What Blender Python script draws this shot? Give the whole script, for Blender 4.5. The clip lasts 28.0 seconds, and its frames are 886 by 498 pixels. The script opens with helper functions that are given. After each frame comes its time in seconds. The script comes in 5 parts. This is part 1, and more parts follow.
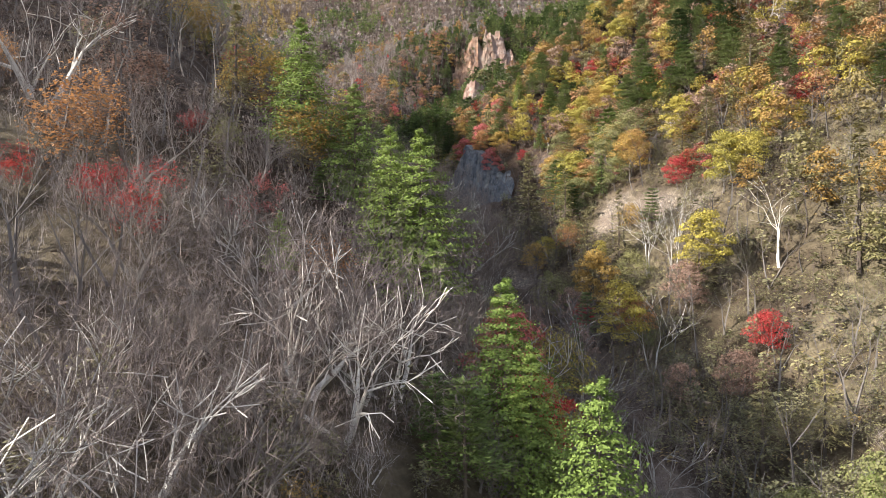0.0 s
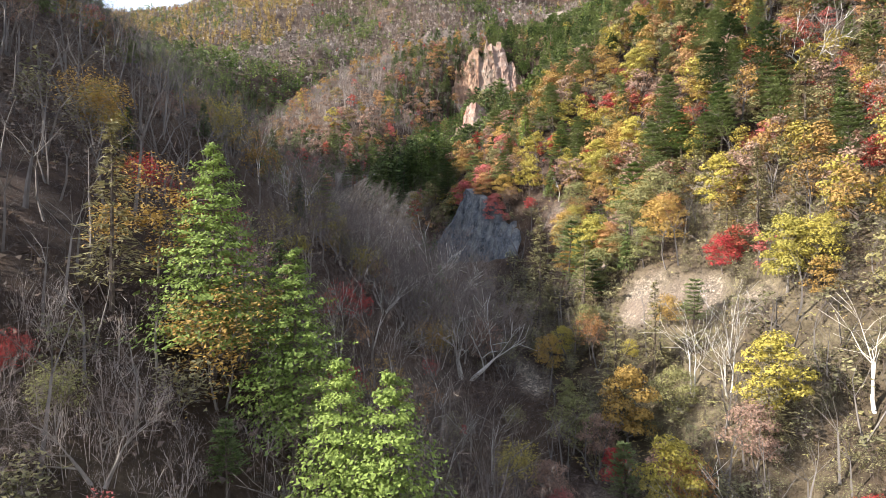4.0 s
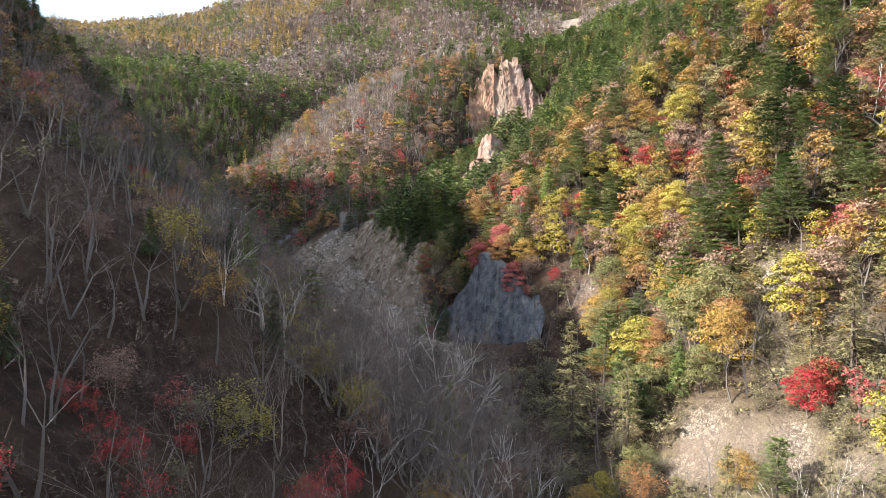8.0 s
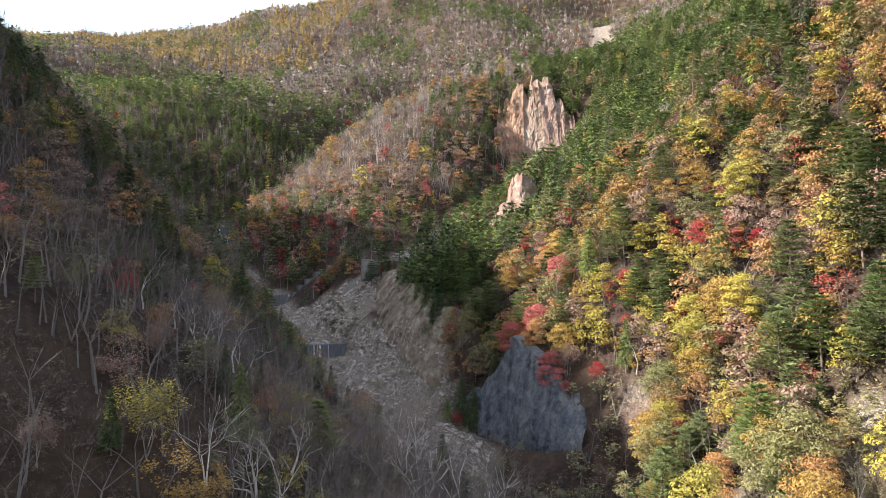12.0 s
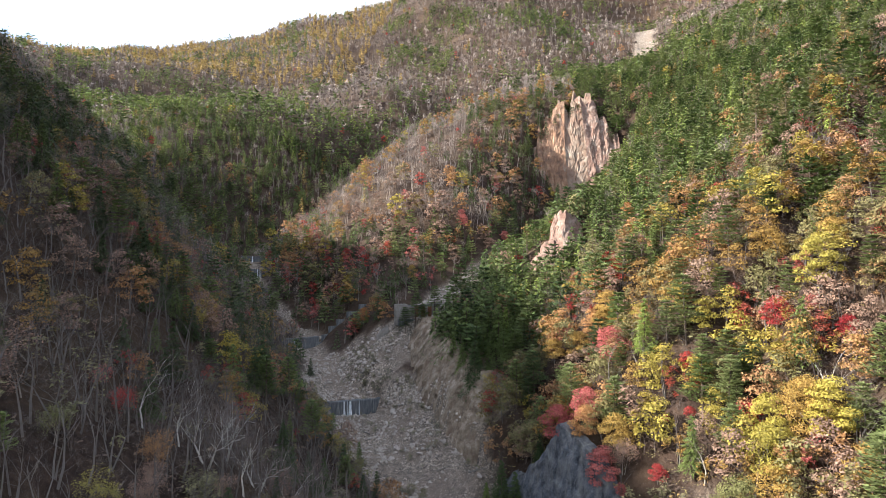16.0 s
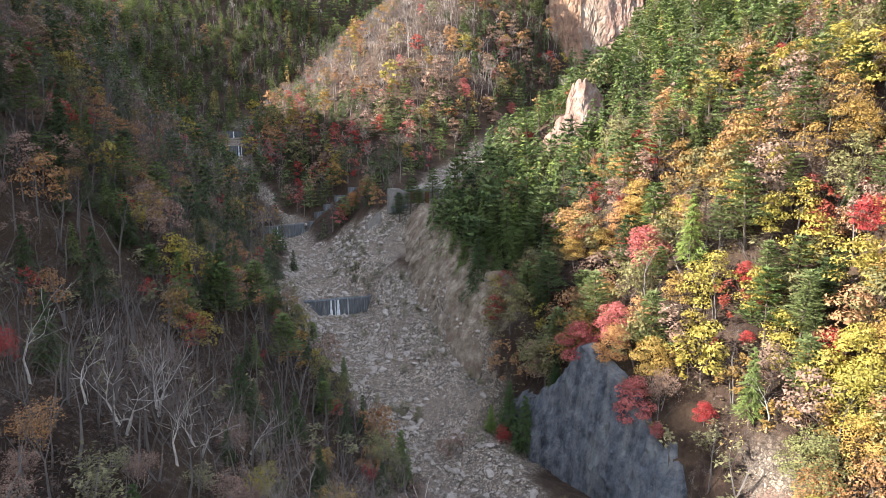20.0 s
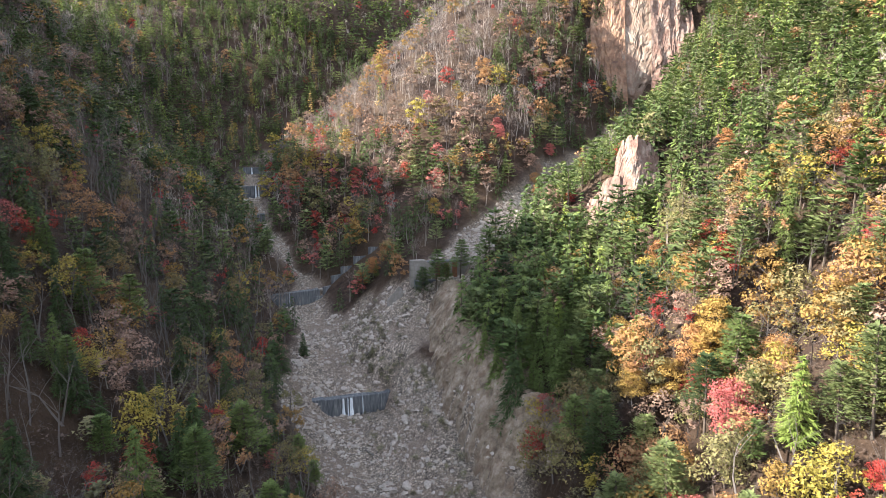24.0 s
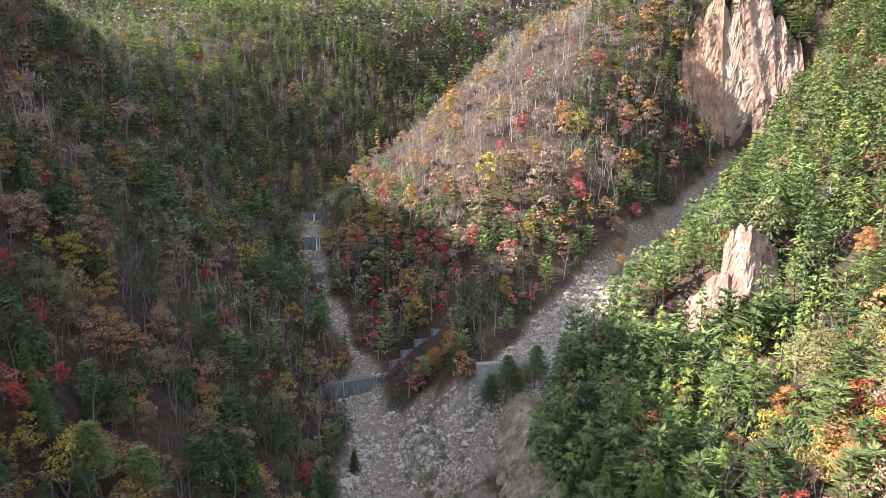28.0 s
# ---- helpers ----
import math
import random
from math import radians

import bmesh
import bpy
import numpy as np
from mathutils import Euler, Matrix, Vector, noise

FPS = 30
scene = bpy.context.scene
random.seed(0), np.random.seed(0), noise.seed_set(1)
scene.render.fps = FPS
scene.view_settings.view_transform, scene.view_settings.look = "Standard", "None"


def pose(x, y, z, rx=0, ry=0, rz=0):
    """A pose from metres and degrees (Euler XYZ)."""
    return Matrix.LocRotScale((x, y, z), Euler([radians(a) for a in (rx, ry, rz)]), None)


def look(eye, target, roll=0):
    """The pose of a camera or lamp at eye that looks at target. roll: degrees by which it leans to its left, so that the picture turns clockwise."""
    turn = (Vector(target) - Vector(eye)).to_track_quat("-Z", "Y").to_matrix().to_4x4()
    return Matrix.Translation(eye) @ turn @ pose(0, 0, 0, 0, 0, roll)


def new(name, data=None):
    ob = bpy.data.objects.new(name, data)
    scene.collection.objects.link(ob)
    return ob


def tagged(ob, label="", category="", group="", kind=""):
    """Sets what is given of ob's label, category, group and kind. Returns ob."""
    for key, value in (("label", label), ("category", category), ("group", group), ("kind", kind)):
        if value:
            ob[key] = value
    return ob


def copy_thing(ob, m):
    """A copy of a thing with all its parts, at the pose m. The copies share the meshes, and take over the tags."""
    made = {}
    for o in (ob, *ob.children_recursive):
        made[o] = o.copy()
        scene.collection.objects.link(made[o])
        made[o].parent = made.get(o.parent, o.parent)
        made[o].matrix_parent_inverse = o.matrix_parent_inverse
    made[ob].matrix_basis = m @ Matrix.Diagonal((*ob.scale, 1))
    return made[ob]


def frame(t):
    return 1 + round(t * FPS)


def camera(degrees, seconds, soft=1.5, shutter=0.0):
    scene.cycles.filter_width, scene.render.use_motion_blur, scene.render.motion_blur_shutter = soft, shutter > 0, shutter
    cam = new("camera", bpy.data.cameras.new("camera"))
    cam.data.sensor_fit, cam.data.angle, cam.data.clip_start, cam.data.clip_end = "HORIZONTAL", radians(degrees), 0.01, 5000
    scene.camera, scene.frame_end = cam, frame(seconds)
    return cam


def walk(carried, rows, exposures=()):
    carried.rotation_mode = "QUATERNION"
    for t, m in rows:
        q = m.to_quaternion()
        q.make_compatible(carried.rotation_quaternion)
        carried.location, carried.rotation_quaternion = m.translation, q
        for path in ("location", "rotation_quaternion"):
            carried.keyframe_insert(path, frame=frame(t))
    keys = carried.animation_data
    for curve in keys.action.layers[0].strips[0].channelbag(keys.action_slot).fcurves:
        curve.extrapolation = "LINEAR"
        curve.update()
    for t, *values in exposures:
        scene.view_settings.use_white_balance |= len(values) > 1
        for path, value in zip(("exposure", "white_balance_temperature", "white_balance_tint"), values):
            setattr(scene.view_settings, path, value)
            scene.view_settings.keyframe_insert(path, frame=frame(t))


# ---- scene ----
cam = camera(68.3, 28.0, soft=0.8)
METRES, EYE, TILT, LEAN, TURN = 230.0, 60.0, 0.0, 0.0, 0.0
ROWS = [
    (0.0, 0.0, 0.0, 0.0, 0.0, 0.0, -0.0),
    (0.5, 0.0005, 0.0144, 0.0082, -0.01, 0.01, 0.01),
    (1.0, 0.0009, 0.029, 0.0169, -0.03, 0.01, 0.0),
    (1.5, 0.0014, 0.0433, 0.0269, -0.04, 0.01, -0.01),
    (2.0, 0.0018, 0.0575, 0.0377, -0.04, -0.0, -0.01),
    (2.5, 0.0022, 0.0716, 0.0486, -0.05, -0.03, -0.03),
    (3.0, 0.0027, 0.0861, 0.0594, -0.04, -0.02, -0.03),
    (3.5, 0.003, 0.1007, 0.0702, -0.05, -0.02, -0.02),
    (5.5, 0.0043, 0.1563, 0.1143, 0.08, -0.02, -0.09),
    (6.0, 0.0048, 0.1709, 0.1258, 0.2, 0.0, -0.05),
    (6.5, 0.005, 0.1855, 0.1372, 0.41, 0.03, -0.05),
    (7.0, 0.0053, 0.1989, 0.1485, 0.67, 0.03, -0.06),
    (7.5, 0.0053, 0.2117, 0.1597, 0.92, 0.03, -0.08),
    (8.0, 0.0051, 0.2245, 0.1708, 1.16, 0.04, -0.15),
    (8.5, 0.0048, 0.2372, 0.1822, 1.45, 0.05, -0.17),
    (9.0, 0.0045, 0.2494, 0.1939, 1.77, 0.04, -0.16),
    (9.5, 0.0042, 0.2614, 0.2054, 2.12, 0.03, -0.14),
    (10.0, 0.0036, 0.2728, 0.2168, 2.47, 0.03, -0.14),
    (10.5, 0.0033, 0.284, 0.2286, 2.8, 0.05, -0.13),
    (11.0, 0.0031, 0.294, 0.2405, 2.94, 0.08, -0.14),
    (11.5, 0.0027, 0.3005, 0.2526, 3.19, 0.08, -0.16),
    (12.0, 0.0026, 0.3052, 0.2652, 3.55, 0.06, -0.16),
    (12.5, 0.0021, 0.3102, 0.2781, 3.95, 0.06, -0.16),
    (13.0, 0.0015, 0.3155, 0.2911, 5.2, 0.07, -0.16),
    (13.5, 0.0014, 0.3215, 0.3041, 5.97, 0.07, -0.15),
    (15.5, -0.0007, 0.3637, 0.3419, 6.86, 0.11, -0.08),
    (16.0, -0.002, 0.3775, 0.3431, 6.87, 0.12, -0.07),
    (16.5, -0.0036, 0.3936, 0.3424, 6.86, -0.51, -0.07),
    (17.0, -0.0053, 0.4121, 0.3422, 6.88, -2.98, -0.07),
    (17.5, -0.0071, 0.431, 0.3421, 6.89, -5.53, -0.07),
    (18.0, -0.0091, 0.45, 0.3419, 6.9, -7.9, -0.08),
    (18.5, -0.011, 0.4687, 0.3419, 6.92, -10.06, -0.08),
    (19.0, -0.0126, 0.4856, 0.3428, 6.94, -11.05, -0.06),
    (19.5, -0.0144, 0.5029, 0.3456, 6.95, -11.06, -0.05),
    (20.0, -0.0161, 0.5202, 0.3515, 6.96, -11.07, -0.05),
    (20.5, -0.018, 0.5373, 0.36, 6.97, -11.1, -0.05),
    (21.0, -0.0199, 0.5547, 0.3704, 7.11, -11.12, -0.04),
    (21.5, -0.022, 0.5727, 0.3814, 7.48, -11.15, -0.04),
    (23.5, -0.0291, 0.6435, 0.426, 9.31, -11.12, 0.02),
    (24.0, -0.0317, 0.6609, 0.4385, 9.74, -11.11, 0.01),
    (24.5, -0.0347, 0.6779, 0.4511, 10.58, -11.12, -0.01),
    (25.0, -0.0378, 0.6952, 0.4636, 11.74, -11.1, -0.01),
    (25.5, -0.041, 0.7126, 0.4757, 12.87, -11.09, -0.01),
    (26.0, -0.0446, 0.7295, 0.488, 13.88, -11.06, -0.01),
    (26.5, -0.0482, 0.7458, 0.5005, 14.62, -11.06, -0.01),
    (27.0, -0.0521, 0.7616, 0.5128, 15.07, -11.06, -0.02),
    (27.5, -0.0563, 0.7773, 0.5253, 15.49, -11.05, -0.03),
    (28.0, -0.0604, 0.7929, 0.5381, 15.91, -11.04, -0.04),
]
EXPOSURES = [(0.0, 2.2), (3.5, 2.42), (6.0, 2.3), (7.2, 2.5), (9.0, 2.35), (13.5, 2.35), (17.0, 2.46), (19.0, 2.72), (22.0, 2.82), (28.0, 2.85)]
walk(cam, [(t, pose(0, 0, EYE, TILT, LEAN, TURN) @ pose(METRES * x, METRES * y, METRES * z, 90 + pitch, roll, yaw)) for t, x, y, z, yaw, pitch, roll in ROWS], EXPOSURES)


# ---------------------------------------------------------------- sun, sky
SUN_AZ, SUN_EL = 258.0, 31.5          # degrees, clockwise from +y
sun_way = Vector((math.sin(radians(SUN_AZ)) * math.cos(radians(SUN_EL)), math.cos(radians(SUN_AZ)) * math.cos(radians(SUN_EL)), math.sin(radians(SUN_EL))))
sun = new("sun", bpy.data.lights.new("sun", "SUN"))
sun.data.energy, sun.data.angle, sun.data.color = 3.95, radians(0.8), (1.0, 0.94, 0.85)
sun.matrix_world = look(sun_way * 100, (0, 0, 0))
world = bpy.data.worlds.new("world")
scene.world = world
world.use_nodes = True
wt = world.node_tree
sky = wt.nodes.new("ShaderNodeTexSky")
sky.sky_type, sky.sun_disc = "NISHITA", False
sky.sun_elevation, sky.sun_rotation = radians(SUN_EL), radians(SUN_AZ)
sky.dust_density, sky.altitude = 2.0, 1200
cloud_at = wt.nodes.new("ShaderNodeTexCoord")
cloud = wt.nodes.new("ShaderNodeTexNoise")
cloud.inputs["Scale"].default_value, cloud.inputs["Detail"].default_value = 2.6, 7
cloud_ramp = wt.nodes.new("ShaderNodeValToRGB")
cloud_ramp.color_ramp.elements[0].position, cloud_ramp.color_ramp.elements[1].position = 0.40, 0.66
cloud_mix = wt.nodes.new("ShaderNodeMix")
cloud_mix.data_type = "RGBA"
cloud_mix.inputs[7].default_value = (6.6, 7.0, 7.8, 1)          # thin white cloud
wt.links.new(cloud_at.outputs["Generated"], cloud.inputs["Vector"])
wt.links.new(cloud.outputs["Fac"], cloud_ramp.inputs[0])
wt.links.new(cloud_ramp.outputs[0], cloud_mix.inputs[0])
wt.links.new(sky.outputs[0], cloud_mix.inputs[6])
wt.links.new(cloud_mix.outputs[2], wt.nodes["Background"].inputs[0])
wt.nodes["Background"].inputs[1].default_value = 0.078

# ---------------------------------------------------------------- plan of the valley: stream and ridge lines, x y z
MAIN = [(40, -150, 5), (34, -80, 13), (29, 0, 23), (27, 60, 31), (24, 110, 40), (18, 160, 53), (6, 200, 62), (-8, 232, 67), (-24, 262, 71.5), (-42, 290, 76.5), (-61, 316, 79)]
FORK_LEFT = [(-67, 326, 84.5), (-80, 350, 90), (-94, 369, 93), (-99, 380, 98.5), (-115, 402, 104), (-135, 425, 110), (-155, 458, 117), (-165, 474, 125),
             (-178, 500, 131), (-178, 540, 144), (-150, 610, 170), (-105, 700, 215), (-60, 850, 290)]
FORK_RIGHT = [(-58, 345, 101), (-44, 354, 110), (-42, 360, 115.5), (-30, 390, 118), (-14, 436, 125), (5, 480, 136), (25, 525, 150), (41, 556, 165)]
BANK_LEFT = [(-10, -80, 32), (-8, 0, 37), (-18, 20, 46), (-27, 40, 57), (-22, 47, 60.5), (-15.5, 58, 63.5), (5, 52, 43), (-20, 49, 60), (-11, 57, 58), (-5, 66, 58), (-12, 74, 67), (-23, 80, 78), (-28, 92, 84), (-8, 100, 56), (-12, 134, 63),
             (-34, 150, 90), (-33, 187, 86), (-50, 230, 90), (-75, 275, 99), (-97, 308, 109), (-115, 350, 115), (-140, 390, 128)]
# the x = -90 points lie out of view; their heights steer the sun's shadow
SLOPE_LEFT = [(-60, -50, 45), (-55, 15, 50), (-48, 50, 70), (-52, 75, 85), (-90, 78, 114), (-90, 28, 74), (-48, 105, 97), (-44, 146, 101), (-60, 195, 108), (-78, 205, 112), (-90, 232, 128), (-80, 245, 118), (-110, 270, 135), (-135, 303, 152), (-160, 350, 153), (-190, 400, 158)]
# mostly out of view: heights made up to block or let through the sun
CREST_LEFT = [(-130, -30, 70), (-130, 45, 108), (-130, 72, 150), (-130, 108, 143), (-130, 200, 180), (-165, 280, 190), (-200, 350, 194), (-240, 430, 205), (-220, -40, 95), (-225, 50, 175),
              (-235, 150, 212), (-265, 205, 268), (-290, 300, 296), (-340, 400, 278), (-260, -200, 130), (-450, 100, 330), (-480, 500, 235)]
HILL_LEFT = [(-205, 470, 150), (-225, 520, 172), (-253, 559, 202), (-215, 600, 203), (-190, 680, 245), (-266, 690, 276), (-330, 780, 286), (-460, 860, 335), (-560, 800, 362),
             (-424, 1087, 432), (-355, 1187, 496), (-255, 1287, 582), (-250, 950, 372), (-150, 850, 325)]
FAR = [(-60, 1000, 400), (60, 700, 286), (110, 850, 335), (157, 991, 375), (185, 1100, 440), (230, 1300, 545), (0, 1400, 740), (250, 1500, 780), (450, 1400, 760), (420, 1000, 560), (800, 1200, 800),
       (-900, 1300, 520), (-1500, 2200, 500), (0, 2600, 900), (1600, 2200, 900), (-1500, 0, 420), (1500, 0, 620), (300, -900, 60), (-500, -900, 200)]
BANK_RIGHT = [(70, -80, 40), (62, 0, 40), (55, 60, 44), (42, 98, 39), (34, 104, 41), (47, 117, 54), (59, 114, 60), (42, 134, 54), (60, 133, 72), (45, 153, 68), (47, 179, 82),
              (37, 196, 74), (31, 214, 82), (45, 211, 89), (29, 227, 90), (35, 228, 97), (24, 240, 99), (10, 247, 103)]
SLOPE_RIGHT = [(120, 0, 78), (110, 80, 88), (90, 130, 92), (79, 150, 92), (60, 166, 86), (75, 175, 100), (88, 184, 111), (74, 195, 116), (53, 231, 113), (41, 232, 104), (55, 241, 129), (45, 252, 126), (30, 256, 120),
               (60, 285, 150), (92, 268, 180), (24, 278, 126), (39, 304, 137), (160, 100, 150), (170, 200, 215), (200, 300, 272), (240, 0, 180), (330, 200, 320), (400, 500, 410)]
NOSE = [(-18, 303, 105), (-15, 328, 115), (2, 350, 122), (18, 357, 130), (20, 381, 155), (57, 390, 157), (80, 440, 188), (115, 560, 245), (15, 420, 143), (40, 480, 165), (70, 535, 205), (78, 575, 222),
        (-4, 290, 98), (8, 312, 111), (19, 321, 121), (40, 335, 138), (165, 620, 300), (120, 400, 215), (-27, 285, 81), (-40, 318, 91)]
SPUR = [(-62, 362, 106), (-66, 400, 124), (-62, 447, 150), (-80, 472, 166), (-24, 471, 160), (-50, 520, 195), (-117, 520, 180), (-49, 565, 220), (-90, 600, 230), (-20, 620, 252),
        (42, 608, 254), (12, 600, 246), (5, 570, 215), (-20, 700, 288), (-95, 440, 135), (-118, 470, 148)]

SOIL = [(36, 185, 5), (41, 183, 4), (50, 148, 5), (41, 158, 6), (62, 177, 5), (66, 165, 4), (46, 153, 4), (55, 140, 4), (34, 214, 4), (-72, 357, 7), (-62, 357, 6)]          # open patches of tan soil: x y radius
SCREE = [(157, 985, 0), (176, 1070, 0), (190, 1140, 0), (214, 1240, 0)]


def along(line, n=4):
    """Points spread evenly over a line of the plan."""
    line = np.array(line, float)
    return np.concatenate([line[i] + (line[i + 1] - line[i]) * np.linspace(0, 1, n, endpoint=False)[:, None] for i in range(len(line) - 1)] + [line[-1:]])


CONTROL = np.concatenate([along(MAIN, 3), along(FORK_LEFT, 2), along(FORK_RIGHT, 2)] + [np.array(part_, float) for part_ in (BANK_LEFT, SLOPE_LEFT, CREST_LEFT, HILL_LEFT, FAR, BANK_RIGHT, SLOPE_RIGHT, NOSE, SPUR)])


def kernel(r2):
    return np.sqrt(r2 + 36.0)


def spline(points):
    """Weights of a smooth sheet through the plan's points."""
    n = len(points)
    d2 = ((points[:, None, :2] - points[None, :, :2]) ** 2).sum(-1)
    a = np.zeros((n + 3, n + 3))
    a[:n, :n] = kernel(d2) - np.eye(n) * 1.5
    a[:n, n], a[:n, n + 1:], a[n, :n], a[n + 1:, :n] = 1, points[:, :2], 1, points[:, :2].T
    return np.linalg.solve(a, np.concatenate([points[:, 2], np.zeros(3)]))


WEIGHTS = spline(CONTROL)


def hash2(ix, iy, seed):
    h = (ix.astype(np.int64) * 374761393 + iy.astype(np.int64) * 668265263 + seed * 974634777) & 0x7FFFFFFF
    h = ((h ^ (h >> 13)) * 1274126177) & 0x7FFFFFFF
    return ((h ^ (h >> 16)) & 0xFFFF) / 65535.0


def vnoise(x, y, seed=0):
    """Smooth value noise, 0 to 1."""
    ix, iy = np.floor(x), np.floor(y)
    fx, fy = x - ix, y - iy
    fx, fy = fx * fx * (3 - 2 * fx), fy * fy * (3 - 2 * fy)
    a, b = hash2(ix, iy, seed), hash2(ix + 1, iy, seed)
    c, d = hash2(ix, iy + 1, seed), hash2(ix + 1, iy + 1, seed)
    return (a * (1 - fx) + b * fx) * (1 - fy) + (c * (1 - fx) + d * fx) * fy


def fbm(x, y, seed=0, octaves=4):
    out, amp, tot = 0, 1.0, 0
    for o in range(octaves):
        out, tot = out + amp * vnoise(x * 2 ** o, y * 2 ** o, seed + o), tot + amp
        amp *= 0.5
    return out / tot


def to_line(x, y, line):
    """Distance to a line of the plan, and the side: above 0 on its left."""
    best, side = np.full(np.shape(x), 1e9), np.zeros(np.shape(x))
    for (x0, y0, _), (x1, y1, _) in zip(line[:-1], line[1:]):
        dx, dy = x1 - x0, y1 - y0
        s = np.clip(((x - x0) * dx + (y - y0) * dy) / (dx * dx + dy * dy), 0, 1)
        d = np.hypot(x - x0 - s * dx, y - y0 - s * dy)
        c = dx * (y - y0) - dy * (x - x0)
        side = np.where(d < best, c, side)
        best = np.minimum(best, d)
    return best, side


def sheet(x, y):
    x, y = np.asarray(x, float), np.asarray(y, float)
    out = np.full(x.shape, WEIGHTS[-3]) + WEIGHTS[-2] * x + WEIGHTS[-1] * y
    for (px, py, _), w in zip(CONTROL, WEIGHTS):
        out = out + w * kernel((x - px) ** 2 + (y - py) ** 2)
    return out


def bed_mask(x, y):
    """1 on the bare gravel of the stream beds, 0 in the woods."""
    wob = (fbm(x / 14, y / 14, 5, 3) - 0.5) * 10
    dm, _ = to_line(x, y, MAIN)
    dl, _ = to_line(x, y, FORK_LEFT)
    dr, _ = to_line(x, y, FORK_RIGHT)
    wm = np.interp(y, [0, 190, 208, 228, 250, 280, 320], [1, 1, 3, 9, 17, 22, 22])
    wl = np.interp(y, [312, 350, 378, 400, 480, 560, 600], [18, 11, 7, 5, 5, 3, 0])
    wr = np.interp(y, [340, 352, 372, 440, 500, 560], [22, 15, 12, 13, 9, 7])
    ds, _ = to_line(x, y, SCREE)
    m = np.maximum((np.interp(y, [980, 1010, 1100, 1240], [6, 9, 15, 19]) - ds - wob) / 3, (wm - dm - wob) / 3)
    m = np.maximum(m, np.maximum((wl - dl - wob) / 3, (wr - dr - wob * 0.7) / 3))
    for cx, cy, cr in SOIL:
        m = np.maximum(m, np.minimum((cr - np.hypot(x - cx, (y - cy) * 0.7) - wob * 0.6) / 3, 0.8))
    return np.clip(m, 0, 1)


GREY_BASE = [(-8, 260, 71), (1, 246, 70), (11, 234, 71), (17, 224, 73), (22.5, 216.5, 77)]
SCARP_BASE = [(-46, 345, 103), (-41, 322, 92), (-32, 301, 86), (-24, 286, 81), (-9, 270, 73)]
FACE_BASE = [(1, 369, 125), (8, 363, 128), (16, 361, 131), (26, 365, 137)]
WALL_BASE = [(14, 574, 194), (28, 564, 172), (41, 563, 164), (55, 564, 172), (70, 573, 192)]


DAMS = [((-69.5, 314.3), (-53, 322.9), 84.0, 5.2), ((-106, 364), (-94, 374), 99.3, 5.4), ((-50, 353.5), (-35, 360), 115.8, 5.5), ((-154, 434), (-145, 440), 117.0, 4.0),
        ((-170, 468), (-157, 476), 127.0, 7.0), ((-185, 500), (-171, 503), 134.5, 4.5)]


GREY_RISE, SCARP_RISE, FACE_RISE, WALL_RISE = (6, 15, 25, 15, 5), (8, 18, 21, 22, 17), (8, 14, 25, 14), (28, 70, 88, 74, 32)


def cut(x, y, z, line, inward, rise=None):
    """The hill is cut away in front of a rock wall's foot."""
    limit = np.full(np.shape(x), 1e9)
    for i, ((x0, y0, z0), (x1, y1, z1)) in enumerate(zip(line[:-1], line[1:])):
        dx, dy = x1 - x0, y1 - y0
        length = math.hypot(dx, dy)
        s = ((x - x0) * dx + (y - y0) * dy) / length
        out = ((x - x0) * dy - (y - y0) * dx) / length
        over = np.maximum(np.maximum(-s, s - length), 0)
        foot = z0 + (z1 - z0) * np.clip(s / length, 0, 1)
        behind = np.maximum(-out - inward, 0)
        wall = 12 * behind
        if rise:
            top = rise[i] + (rise[i + 1] - rise[i]) * np.clip(s / length, 0, 1)
            wall = np.minimum(wall, top + 0.95 * behind)
        lim = foot + 0.3 * np.clip(out, 0, 12) + np.maximum(out - 12, 0) * 3 + wall + over * (7 if not rise else 2.2)
        limit = np.minimum(limit, lim)
    return np.minimum(z, limit)


def ground_z(x, y):
    x, y = np.asarray(x, float), np.asarray(y, float)
    far = np.clip((np.hypot(x, y - 250) - 350) / 500, 0, 1)
    m = bed_mask(x, y)
    rough = (fbm(x / 22, y / 22, 11, 4) - 0.5) * 9 * (1 - 0.85 * m) + (fbm(x / 160, y / 160, 23, 4) - 0.5) * 62 * far
    fine = (fbm(x / 2.5, y / 2.5, 31, 3) - 0.5) * (1.0 + 0.5 * m)
    z = sheet(x, y) + rough
    for line, inward, rise in ((GREY_BASE, 3.5, GREY_RISE), (SCARP_BASE, 2.5, SCARP_RISE), (FACE_BASE, 4.0, FACE_RISE), (WALL_BASE, 8.0, WALL_RISE)):
        z = cut(x, y, z, line, inward, rise)
    for (x0, y0), (x1, y1), crest, drop in DAMS:
        z = cut(x, y, z, [(x0, y0, crest - drop), (x1, y1, crest - drop)], 0.8)
    return z + fine


# ---------------------------------------------------------------- materials
def material(name, rough=0.9):
    m = bpy.data.materials.new(name)
    m.use_nodes = True
    b = m.node_tree.nodes["Principled BSDF"]
    b.inputs["Roughness"].default_value = rough
    b.inputs["Specular IOR Level"].default_value = 0.2
    return m, m.node_tree, b


def node(nt, kind, **values):
    n = nt.nodes.new(kind)
    for k, v in values.items():
        n.inputs[k.replace("_", " ")].default_value = v
    return n


